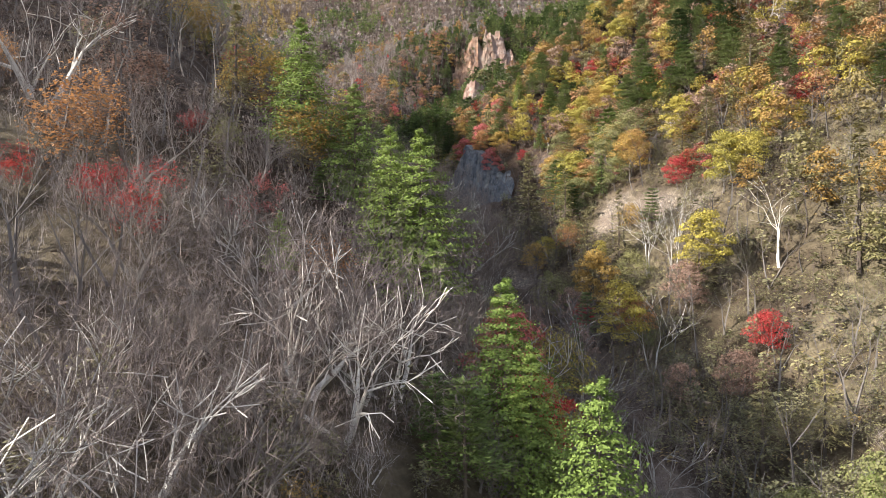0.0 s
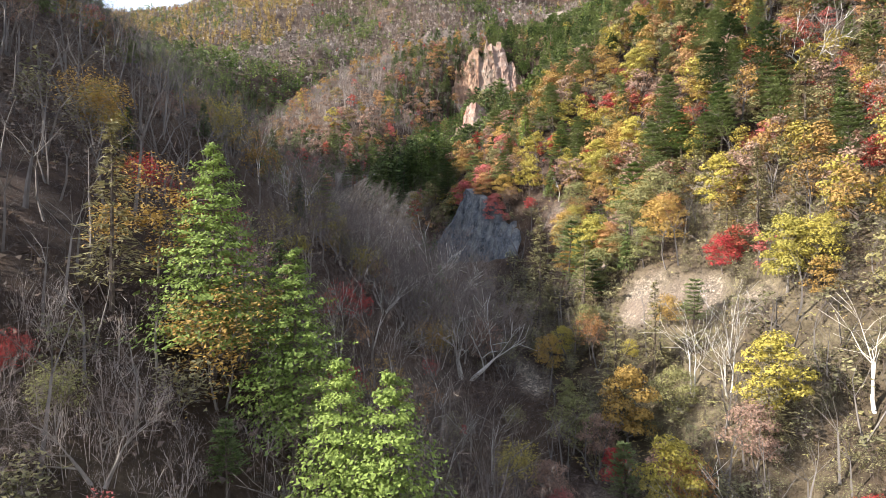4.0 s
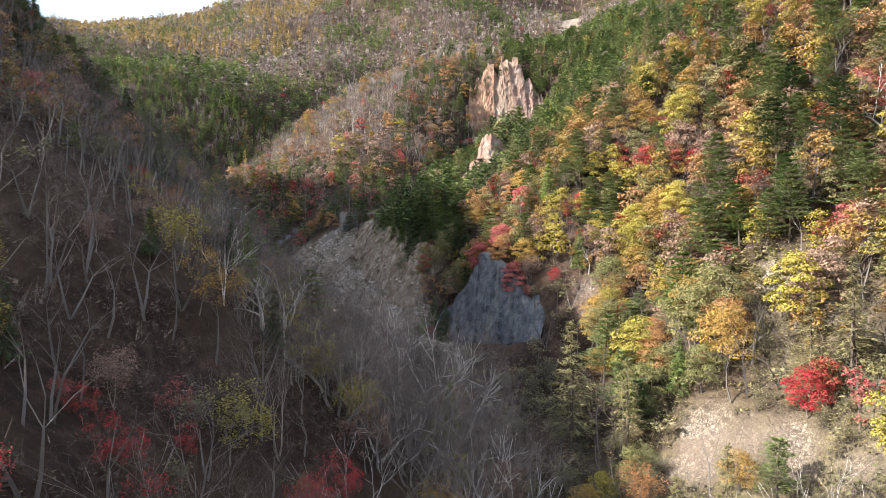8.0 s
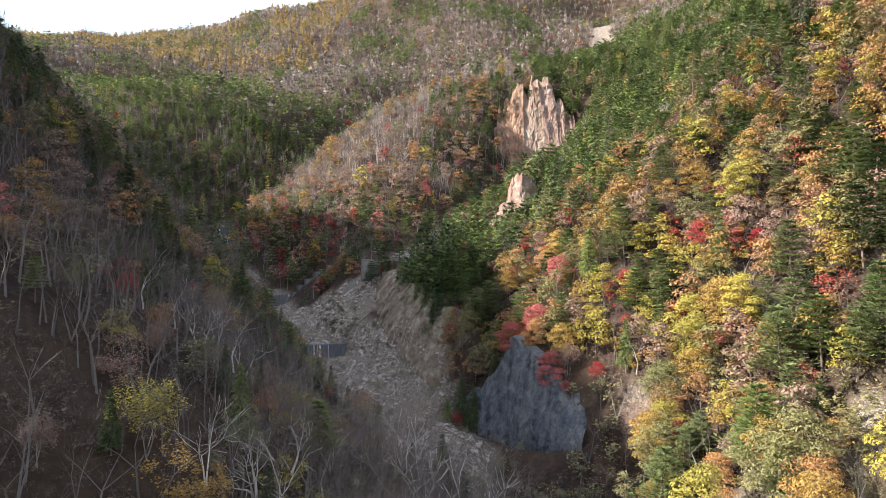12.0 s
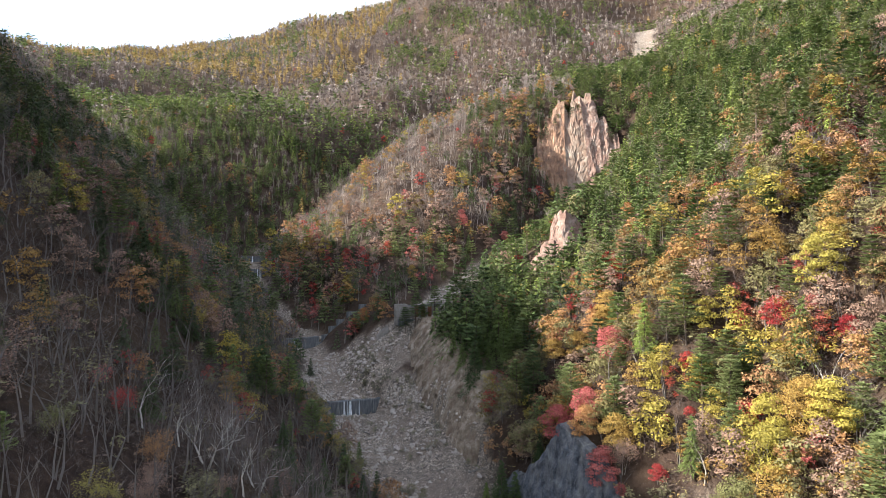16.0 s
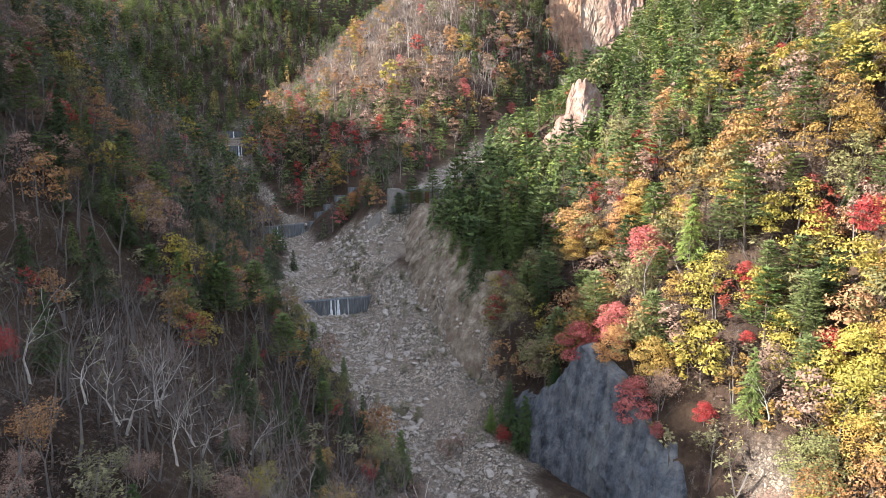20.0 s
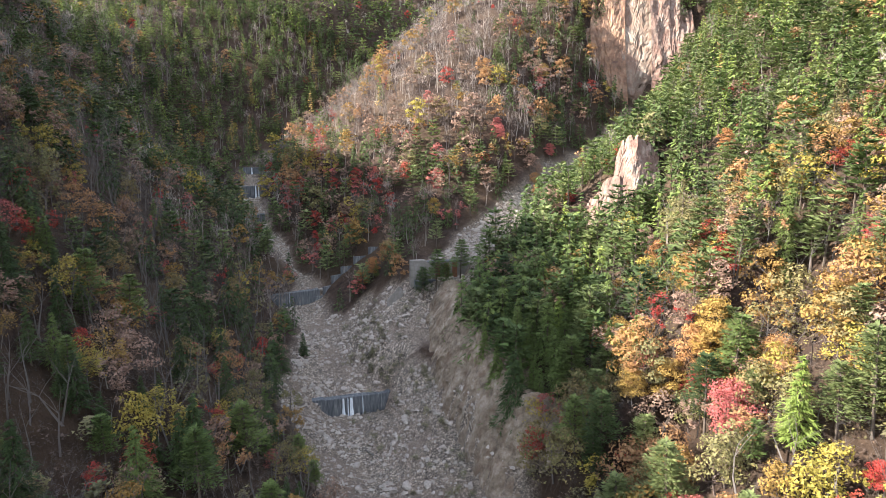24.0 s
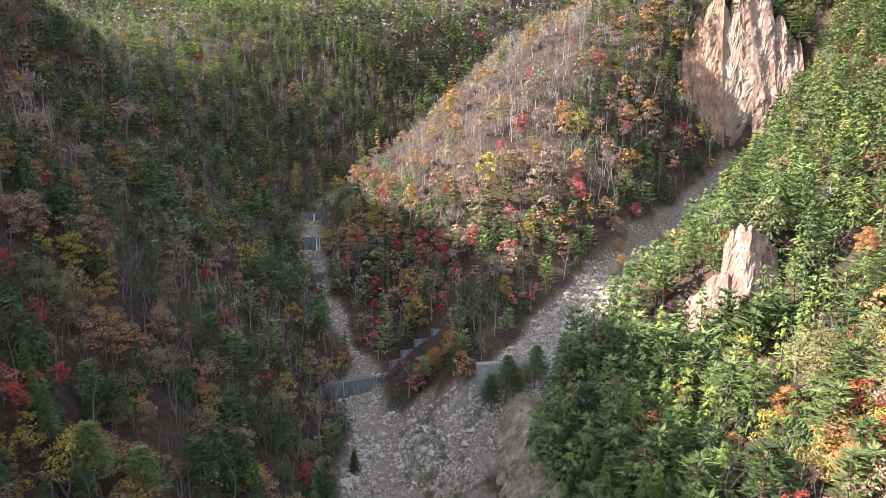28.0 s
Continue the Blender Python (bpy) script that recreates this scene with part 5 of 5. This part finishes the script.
VARIANTS = {"conifer": 3, "pine": 2, "broadleaf": 4, "bare": 7, "larch": 2, "shrub": 3}
SHAPES = {}


def shape(kind, k):
    if (kind, k) not in SHAPES:
        SHAPES[kind, k] = MAKERS[kind](k)
    return SHAPES[kind, k]


def tree(kind, k, hue, m):
    """A tree of a kind, shape and hue at the pose m."""
    key = (kind, k, hue)
    if key in BUILT:
        return copy_thing(BUILT[key], m)
    name, label, cat = LABELS[kind]
    top = tagged(new(name), label % WORDS[hue], cat, group=name.replace("_", " ") + "s on the slopes")
    s = shape(kind, k)
    bark = BARK_WHITE if hue == "birch" else BARK_GREY if kind in ("bare", "broadleaf", "shrub") else BARK_DARK
    (v, f), (tv, tf) = s.arrays("wood"), s.arrays("twig")
    fine = kind in ("bare", "shrub")
    if not fine:
        v, f = np.concatenate([v, tv]), np.concatenate([f, tf + len(v)])
    new("trunk", mesh_of(name + "_wood", v, f, [bark])).parent = top
    if fine:
        twigs = tagged(new("branchwork", mesh_of(name + "_twigs", tv, tf, [TWIG_PALE if kind == "bare" and k > 3 else TWIG])), kind="stuff")
        twigs.parent = top
    v, f = s.arrays("leaf")
    if len(v):
        crown = new("crown", mesh_of(name + "_crown", v, f, [LEAF[hue]]))
        crown.parent = top
    top.matrix_basis = m
    BUILT[key] = top
    return top


def stand(x, y, size=1.0, turn=0.0, lean=(0, 0), sink=0.0):
    z = float(ground_z(np.array([x]), np.array([y]))[0])
    return Matrix.Translation((x, y, z - sink)) @ Euler((lean[0], lean[1], turn)).to_matrix().to_4x4() @ Matrix.Scale(size, 4)


def hue_of(kind, h, tint, left):
    if kind == "broadleaf":
        return HUE_NAMES[h]
    if kind == "conifer":
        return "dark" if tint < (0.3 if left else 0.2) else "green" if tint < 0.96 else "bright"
    if kind == "pine":
        return "dark" if tint < 0.12 else "green" if left or tint < 0.3 else "sage"
    if kind == "bare":
        return "birch" if tint < (0.12 if left else 0.35) else "grey"
    return {"larch": "larch", "shrub": "brush"}[kind]


near = plant(3.5, (-160, 170, 5, 330), 0, 1e9, 3, 0.64)
order = np.argsort(near["d"])
count = {k: 0 for k in KINDS}
LIMIT = {"conifer": 150, "pine": 110, "broadleaf": 125, "bare": 290, "larch": 40, "shrub": 160}
is_thing = np.zeros(len(order), bool)
for i in order:
    kind = KINDS[near["kind"][i]]
    too_near = near["d"][i] < 9 and near["y"][i] < 40
    if count[kind] >= LIMIT[kind] or too_near:
        is_thing[i] = too_near
        continue
    is_thing[i] = True
    count[kind] += 1
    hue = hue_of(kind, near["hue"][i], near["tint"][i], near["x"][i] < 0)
    k = int(near["tint"][i] * 97) % VARIANTS[kind]
    if kind == "broadleaf" and (near["x"][i] < -5 or k == 3):
        k = 4 + k % 2
    if kind == "bare":
        hue = "birch" if near["y"][i] < 58 and near["tint"][i] < 0.65 else hue
        k = 4 + k % 3 if near["y"][i] < 60 else (0, 2, 4, 6)[k % 4] if near["x"][i] > 15 or near["y"][i] > 150 else k % 4
    tree(kind, k, hue, Matrix.Translation((near["x"][i], near["y"][i], near["z"][i])) @ Euler((0, 0, near["turn"][i])).to_matrix().to_4x4() @ Matrix.Scale(near["size"][i] * (1.45 if kind == "bare" and k > 3 and near["y"][i] > 60 else 1.0), 4))

# ---------------------------------------------------------------- the rest of the woods, joined by kind
STUFF_HUES = {
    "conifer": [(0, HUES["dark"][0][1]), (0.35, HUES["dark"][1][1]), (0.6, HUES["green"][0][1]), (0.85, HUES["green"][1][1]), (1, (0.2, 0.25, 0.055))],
    "pine": [(0, HUES["dark"][0][1]), (0.35, HUES["green"][0][1]), (0.6, HUES["sage"][0][1]), (1, HUES["sage"][1][1])],
    "broadleaf": [(0, HUES["yellow"][1][1]), (0.16, HUES["gold"][0][1]), (0.32, HUES["orange"][1][1]), (0.5, HUES["rust"][1][1]), (0.66, HUES["olive"][1][1]), (0.83, HUES["crimson"][1][1]), (1, HUES["pink"][1][1])],
    "larch": [(0, (0.25, 0.18, 0.07)), (1, (0.33, 0.235, 0.085))],
    "bare": [(0, (0.10, 0.076, 0.066)), (0.6, (0.17, 0.135, 0.12)), (1, (0.33, 0.28, 0.255))],
    "undergrowth": [(0, (0.075, 0.055, 0.045)), (0.45, (0.12, 0.085, 0.066)), (0.55, (0.17, 0.15, 0.07)), (0.8, (0.27, 0.24, 0.10)), (1, (0.30, 0.20, 0.08))],
    "shrub": [(0, HUES["brush"][0][1]), (1, HUES["brush"][1][1])],
}
BARK_PALE = bark_material("bark_pale_grey", (0.105, 0.088, 0.078), (0.27, 0.24, 0.222))
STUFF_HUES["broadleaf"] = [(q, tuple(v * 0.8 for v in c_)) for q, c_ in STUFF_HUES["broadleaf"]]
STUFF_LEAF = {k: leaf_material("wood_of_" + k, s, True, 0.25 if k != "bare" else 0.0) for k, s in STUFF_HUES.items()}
STUFF_LABEL = {"conifer": "dense dark green conifer forest on steep slopes", "pine": "pines with layered green boughs among the forest", "broadleaf": "autumn woods in gold, orange, olive and red",
               "larch": "yellow larches on the high slopes", "bare": "grey leafless woods on the slopes", "shrub": "dry olive-brown brush on the slopes", "undergrowth": "low dry twigs and fallen leaves on the slopes"}


def tuft(seed, h, n, wide):
    """A far leafless tree: a stem and a fan of twigs."""
    s = Shape(seed)
    s.limb((0, 0, -0.6), (0, 0, h * 0.6), h * 0.02, h * 0.012, 3)
    for _ in range(n):
        z0 = h * s.rng.uniform(0.25, 0.65)
        a, o = s.rng.uniform(0, 6.28), h * wide * s.rng.uniform(0.3, 1.0)
        s.limb((0, 0, z0), (math.cos(a) * o, math.sin(a) * o, min(h, z0 + h * s.rng.uniform(0.2, 0.5))), h * 0.013, 0.01, 1)
    d = s.rng.normal(0, 1, (11, 3))
    d /= np.linalg.norm(d, axis=1)[:, None]
    s.leaves(d * s.rng.uniform(0.4, 1, (11, 1)) * (h * wide * 0.8, h * wide * 0.8, h * 0.26) + (0, 0, h * 0.68), d + (0, 0, 0.3), np.full(11, h * 0.17), 1.3)
    return s


def spray(s, tips, n, wide, size, slim=0.1):
    """Fine twig ends, gathered into slim blades that point up and out."""
    at = tips[s.rng.integers(0, len(tips), n)] + s.rng.normal(0, wide, (n, 3)) * (1, 1, 0.8)
    way = s.rng.normal(0, 0.55, (n, 3)) + (0, 0, 1)
    way /= np.linalg.norm(way, axis=1)[:, None]
    side = np.cross(way, s.rng.normal(0, 1, (n, 3)))
    side /= np.linalg.norm(side, axis=1)[:, None]
    k = (size * s.rng.uniform(0.6, 1.3, n))[:, None]
    s.add("leaf", np.stack([at - side * k * slim, at + side * k * slim, at + way * k], 1).reshape(-1, 3), np.arange(n)[:, None] * 3 + (0, 1, 2))


def veiled(seed, nearer):
    """A leafless tree for middle distance: limbs, and blades for the twigs."""
    if nearer:
        return bare(seed, 14, 3, (3, 4, 6), 0.45, 1 + seed % 2, 0, thick=0.0125, few=True, trunk=0.48)
    s = bare(seed, 12.5, 2, (3, 4), 0.5, 1, 0, thick=0.015, few=True, trunk=0.46)
    v = s.arrays("wood")[0]
    spray(s, v[v[:, 2] > 5.5], 50, 0.85, 1.5, 0.05)
    return s


def simple(kind, level, k):
    """Sparser shapes for distance: level 0 is the nearer."""
    far, close = level > 0, level < 0
    if kind == "conifer":
        return conifer(110 + k, 13, (0.28, 0.32, 0.25)[k % 3], (16 if close else 13, 7)[far], (8 if close else 7, 5)[far], 6 if close else (3, 1)[far], 1.1 if close else (1.3, 2.5)[far], 0.05, 0.62, needle=0.24 if close else (0.40, 0.75)[far])
    if kind == "pine":
        return pine(120 + k, 13, (7 if close else 6, 3)[far], (5, 3)[far], 12 if close else (7, 3)[far], 1.35 if close else (1.8, 3.6)[far])
    if kind == "larch":
        return conifer(130 + k, 13, 0.2, (11, 5)[far], (6, 4)[far], (2, 1)[far], (0.95, 2.6)[far], 0.15, 0.1)
    if kind == "broadleaf":
        return broadleaf(140 + k, 10.5, 0.37, (9, 6)[far], 1100 if close else (360, 60)[far], 0.40 if close else (0.72, 1.9)[far], (2, -4)[far]) if far or k < 2 else bare(145 + k, 10.5, 3, (3, 4, 4), 0.6, 1, 700 if close else 240, 0.42 if close else 0.75, 0.013, few=True, trunk=0.36, lift=0.06)
    if kind == "shrub":
        return bare(150 + k, 4.0, 1, (4,), 0.7, 3, 60, 0.5, 0.012, few=True)
    return tuft(160 + k, 11, 5, 0.30) if far else veiled(160 + k, level < 0)


def join_wood(name, kind, level, p, pick, given=None):
    """All picked sites of a kind as one mesh."""
    shapes = []
    for s in given or [simple(kind, level, k) for k in range(3)]:
        (wv, wf), (tv, tf), (lv, lf) = s.arrays("wood"), s.arrays("twig"), s.arrays("leaf")
        wv, wf = np.concatenate([wv, tv]), np.concatenate([wf, tf + len(wv)])
        shapes.append((np.concatenate([wv, lv]), np.concatenate([wf, lf + len(wv)]), np.concatenate([np.zeros(len(wf)), np.ones(len(lf))])))
    vs, fs, ms, ts, n = [], [], [], [], 0
    for i in np.flatnonzero(pick):
        v, f, m = shapes[i % len(shapes)]
        c, s_, k = math.cos(p["turn"][i]), math.sin(p["turn"][i]), p["size"][i]
        vs.append(np.stack([(v[:, 0] * c - v[:, 1] * s_) * k + p["x"][i], (v[:, 0] * s_ + v[:, 1] * c) * k + p["y"][i], v[:, 2] * k + p["z"][i]], 1))
        fs.append(f + n)
        ms.append(m)
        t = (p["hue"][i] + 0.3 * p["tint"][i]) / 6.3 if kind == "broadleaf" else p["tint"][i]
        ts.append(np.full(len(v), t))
        n += len(v)
    if not vs:
        return 0
    # near leafless woods take the bark with shade put into its colour
    mats = [BARK_DARK if kind in ("conifer", "pine", "larch") else BARK_SHADE if name.startswith("near_bare") else BARK_PALE if kind == "bare" else TWIG, STUFF_LEAF[kind]]
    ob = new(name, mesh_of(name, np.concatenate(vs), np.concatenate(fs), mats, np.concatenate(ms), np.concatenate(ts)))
    tagged(ob, STUFF_LABEL[kind], "forest", kind="stuff")
    return len(ob.data.polygons)


def undergrowth():
    """Low twigs and dry leaves on the slopes near the flight line."""
    x, y, r = scatter(1.75, -120, 110, 12, 300, 8)
    d = near_walk(x, y)
    ok = (d > 4) & (d < 120) & (bed_mask(x, y) < 0.2) & (x > -8 - 0.78 * y) & (x < 10 + 0.7 * y) & (fbm(x / 9, y / 9, 77, 2) > 0.36)
    for line, wide in CLIFF_LINES:
        ok &= to_line(x, y, line)[0] > wide - 1
    x, y = x[ok], y[ok]
    p = dict(x=x, y=y, z=ground_z(x, y), turn=r.uniform(0, 6.28, len(x)), size=r.uniform(0.5, 1.3, len(x)), tint=np.where(to_line(x, y, MAIN + FORK_LEFT)[1] > 0, 0.5 * r.random(len(x)), 0.3 + 0.7 * r.random(len(x))), hue=np.zeros(len(x)))
    shapes = []
    for k in range(5):
        s = Shape(300 + k)
        for _ in range(7):
            a = s.rng.uniform(0, 6.28)
            o = s.rng.uniform(0.3, 1.2)
            s.limb(s.rng.normal(0, 0.2, 3) * (1, 1, 0), (math.cos(a) * o, math.sin(a) * o, s.rng.uniform(0.7, 2.4)), 0.035, 0.01, 1)
        at = s.rng.normal(0, 0.75, (14, 3)) * (1, 1, 0.4) + (0, 0, 0.8)
        s.leaves(at, np.tile((0, 0, 1.0), (14, 1)), np.full(14, 0.42), 1.3)
        shapes.append(s)
    return p, shapes


def thicket(step, y0, y1, seed, blades, slim):
    """Dense leafless saplings on the near slopes."""
    x, y, r = scatter(step, -100, 60, y0, y1, seed)
    left_ = to_line(x, y, MAIN + FORK_LEFT)[1] > 0
    ok = (near_walk(x, y) > 5) & (bed_mask(x, y) < 0.2) & (x > -8 - 0.78 * y) & (x < 10 + 0.7 * y) & (left_ | (y < 170)) & (r.random(len(x)) < np.where(left_, np.where(y < 105, 0.75, 0.10), 0.22))
    for line, wide in CLIFF_LINES:
        ok &= to_line(x, y, line)[0] > wide
    x, y = x[ok], y[ok]
    p = dict(x=x, y=y, z=ground_z(x, y), turn=r.uniform(0, 6.28, len(x)), size=r.uniform(0.5, 1.15, len(x)), tint=0.55 + 0.45 * r.random(len(x)), hue=np.zeros(len(x)))
    shapes = []
    for k in range(5):
        s = bare(330 + k, 4.6, 2, (3, 2), 0.65, 2, 0, thick=0.008, few=True)
        v = np.concatenate([s.arrays("wood")[0], s.arrays("twig")[0]])
        spray(s, v[v[:, 2] > 1.0], blades, 0.4, 0.95, slim)
        shapes.append(s)
    return p, shapes


def bank_brush():
    """Dense olive-brown brush on the sunny bank."""
    x, y, r = scatter(2.5, 10, 110, 25, 178, 44)
    ok = (to_line(x, y, MAIN)[1] < 0) & (to_line(x, y, MAIN)[0] > 3) & (bed_mask(x, y) < 0.3) & (x < 10 + 0.7 * y) & (fbm(x / 10, y / 10, 64, 2) > 0.33)
    for cx, cy, cr in CLEAR:
        ok &= np.hypot(x - cx, y - cy) > 1.6
    x, y = x[ok], y[ok]
    z = ground_z(x, y)
    ok = z < 92
    x, y, z = x[ok], y[ok], z[ok]
    p = dict(x=x, y=y, z=z, turn=r.uniform(0, 6.28, len(x)), size=r.uniform(0.5, 1.25, len(x)), tint=r.random(len(x)), hue=np.zeros(len(x)))
    shapes = []
    for k in range(5):
        s = bare(360 + k, 4.2, 2, (3, 3), 0.6, 3, 0, thick=0.007, few=True, fan=0.6)
        v = np.concatenate([s.arrays("wood")[0], s.arrays("twig")[0]])
        v = v[v[:, 2] > 1.2]
        spray(s, v, 60, 0.4, 0.8, 0.02)
        at = v[s.rng.integers(0, len(v), 150)] + s.rng.normal(0, 0.35, (150, 3))
        s.leaves(at, np.tile((0, 0, 0.8), (150, 1)), np.full(150, 0.2), 1.3)
        shapes.append(s)
    return p, shapes


TOTAL = 0
mid = plant(4.6, (-330, 260, 60, 660), 0, 1e9, 4, 0.62)
in_near = (mid["x"] > -160) & (mid["x"] < 170) & (mid["y"] < 330)
away = plant(8.0, (-900, 620, 200, 1500), 0, 1e9, 5)
in_mid = (away["x"] > -330) & (away["x"] < 260) & (away["y"] < 660)
for i, kind in enumerate(KINDS):
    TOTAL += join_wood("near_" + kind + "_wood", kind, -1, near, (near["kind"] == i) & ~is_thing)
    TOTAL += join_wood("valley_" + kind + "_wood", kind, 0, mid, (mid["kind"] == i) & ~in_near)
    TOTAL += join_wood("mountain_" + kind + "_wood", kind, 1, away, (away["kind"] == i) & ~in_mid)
around = plant(7.5, (-420, 330, -160, 520), 22, 1e9, 6, 0.9, True)
around["size"] *= 1.15
for i, kind in enumerate(KINDS[:5]):
    TOTAL += join_wood("outer_" + kind + "_wood", kind, 1, around, around["kind"] == i)
p, shapes = undergrowth()
TOTAL += join_wood("undergrowth", "undergrowth", 0, p, np.ones(len(p["x"]), bool), shapes)
for name, values in (("near_sapling_thicket", (1.7, 14, 70, 19, 90, 0.011)),):
    p, shapes = thicket(*values)
    TOTAL += join_wood(name, "bare", 0, p, np.ones(len(p["x"]), bool), shapes)
p, shapes = bank_brush()
TOTAL += join_wood("bank_brush", "shrub", 0, p, np.ones(len(p["x"]), bool), shapes)
print("things", count, "sites", len(near["x"]), len(mid["x"]), len(away["x"]), "triangles", TOTAL)


# ---------------------------------------------------------------- trees that stand out, one by one: kind, shape, hue, x, y, height of the tip
TALL = {"conifer": 14, "pine": 13, "broadleaf": 10.5, "bare": 13, "larch": 13}
turner = random.Random(7)
for kind, k, hue, x, y, tip in OUTSTANDING_NEAR + OUTSTANDING_LEAFY + OUTSTANDING_BARE + OUTSTANDING_SLOPE + MARKED:
    z = float(ground_z(np.array([x]), np.array([y]))[0])
    if kind == "bare" and k == 2 and x < 0 and y > 150:
        k = 6
    tall = TALL[kind] if kind != "bare" or (k < 4 and y >= 70) else 8.5
    tip = min(tip, z + 11.5) if kind == "broadleaf" else tip
    h = min(max(tip - z, 3.0), 19.0)
    m = Matrix.Translation((x, y, tip - h - 0.2 if tip - z <= 19 else z)) @ Matrix.Rotation(turner.uniform(0, 6.28), 4, "Z") @ Matrix.Scale(h / tall, 4)
    if kind == "broadleaf" and x < 0 and y < 330:
        k = 4 + k % 2
    if kind == "bare" and y < 70 and k < 4:
        k = 4 + k % 3
    tree(kind, k, hue, m)


# ---------------------------------------------------------------- stones of the stream bed
def stone_shape(seed, cuts=1):
    """A broken stone: an octahedron split once and knocked about."""
    rng = np.random.default_rng(seed)
    v = np.array([(1, 0, 0), (-1, 0, 0), (0, 1, 0), (0, -1, 0), (0, 0, 1), (0, 0, -1)], float)
    f = np.array([(0, 2, 4), (2, 1, 4), (1, 3, 4), (3, 0, 4), (2, 0, 5), (1, 2, 5), (3, 1, 5), (0, 3, 5)])
    for _ in range(cuts):
        nv, nf, mid_ = list(v), [], {}
        for t in f:
            e = []
            for i in range(3):
                key = tuple(sorted((t[i], t[(i + 1) % 3])))
                if key not in mid_:
                    w = nv[key[0]] + nv[key[1]]
                    mid_[key] = len(nv)
                    nv.append(w / np.linalg.norm(w))
                e.append(mid_[key])
            nf += [(t[0], e[0], e[2]), (t[1], e[1], e[0]), (t[2], e[2], e[1]), tuple(e)]
        v, f = np.array(nv), np.array(nf)
    v = v * rng.uniform(0.72, 1.15, (len(v), 1)) * (1.0, rng.uniform(0.6, 0.9), rng.uniform(0.45, 0.75))
    return v, f


rng = np.random.default_rng(12)
px, py = rng.uniform(-190, 45, 150000), rng.uniform(195, 480, 150000)
keep = (bed_mask(px, py) > 0.55) & (fbm(px / 11, py / 11, 91, 3) + 0.25 * rng.random(150000) > 0.52)
px, py = px[keep], py[keep]
pz = ground_z(px, py)
sz = 0.13 + 1.0 * rng.random(len(px)) ** 6
big = np.argsort(-sz)[:200]
shapes = [stone_shape(70 + i, 1) for i in range(5)]
boulders = []
for i in big:
    k = int(i) % 5
    while len(boulders) <= k:
        v, f = shapes[len(boulders)]
        boulders.append(mesh_of("boulder", v, f, [STONE]))
    ob = tagged(new("boulder", boulders[k]), "broken grey boulder lying on the gravel bed", "boulder", group="boulders on the gravel bed")
    ob.matrix_basis = Matrix.Translation((px[i], py[i], pz[i] + 0.1)) @ Euler((rng.normal(0, 0.3), rng.normal(0, 0.3), rng.uniform(0, 6.3))).to_matrix().to_4x4() @ Matrix.Scale(sz[i] * 1.25, 4)
small = np.setdiff1d(np.arange(len(px)), big)[:28000]
shapes = [stone_shape(90 + i, 0) for i in range(6)]
vs, fs, n = [], [], 0
for i in small:
    v, f = shapes[i % 6]
    a_ = rng.uniform(0, 6.3)
    c_, s_ = math.cos(a_) * sz[i], math.sin(a_) * sz[i]
    vs.append(np.stack([v[:, 0] * c_ - v[:, 1] * s_ + px[i], v[:, 0] * s_ + v[:, 1] * c_ + py[i], v[:, 2] * sz[i] + pz[i] + 0.04], 1))
    fs.append(f + n)
    n += len(v)
tagged(new("bed_stones", mesh_of("bed_stones", np.concatenate(vs), np.concatenate(fs), [STONE])), "loose pale grey stones covering the torrent bed", "stones", kind="stuff")

# fallen trunks on the gravel
for i, (x, y, length, turn) in enumerate([(-34, 248, 8, 1.9), (-12, 262, 6, 0.6), (-52, 300, 5, 2.4), (-22, 272, 7, 0.9), (-60, 335, 6, 0.3), (38, 190, 9, 0.4), (-140, 431, 7, 1.3), (8, 206, 8, 2.2)]):
    s = Shape(200 + i)
    bend = length * 0.05
    s.limb((-length / 2, 0, 0), (0, bend, 0.1), 0.22, 0.18, 6)
    s.limb((0, bend, 0.1), (length / 2, 0, 0.25), 0.18, 0.06, 6)
    for q in (-0.1, 0.15, 0.3):
        s.limb((length * q, bend * 0.6, 0.1), (length * (q + 0.12), s.rng.normal(0, 0.6), 0.7), 0.06, 0.02, 3)
    v, f = s.arrays("wood")
    tagged(new("fallen_log", mesh_of("fallen_log", v, f, [BARK_GREY])), "bleached fallen trunk lying on the gravel", "log", group="fallen trunks").matrix_basis = stand(x, y, 1, turn) @ Matrix.Translation((0, 0, 0.15))

# low dark brush on the debris cone and along the bed
brush_at = random.Random(21)
for x, y, n, wide in [(-6, 37, 8, 3), (2, 40, 6, 2.5), (-14, 36, 9, 4), (5, 46, 6, 3), (12, 52, 7, 4), (-52, 318, 9, 6), (-44, 305, 7, 5), (-56, 334, 6, 5), (-34, 290, 5, 4), (-20, 258, 5, 4), (-12, 246, 4, 4), (-62, 345, 5, 5), (-36, 268, 4, 5)] + [(x, y, 7, 2.6) for x, y in ((-70, 353), (-65, 342), (-61, 334), (-57, 327), (-66, 337), (-59, 339), (-51, 345), (-41, 318), (-52, 327), (-34, 303), (-28, 282), (-29, 262), (-11, 276), (-4, 220), (9, 208), (3, 202), (7, 221), (17, 207), (11, 197))]:
    for _ in range(n):
        tree("shrub", brush_at.randrange(3), "brush", stand(brush_at.gauss(x, wide), brush_at.gauss(y, wide), brush_at.uniform(0.25, 0.6) * (1.7 if y < 100 else 1), brush_at.uniform(0, 6.2)))
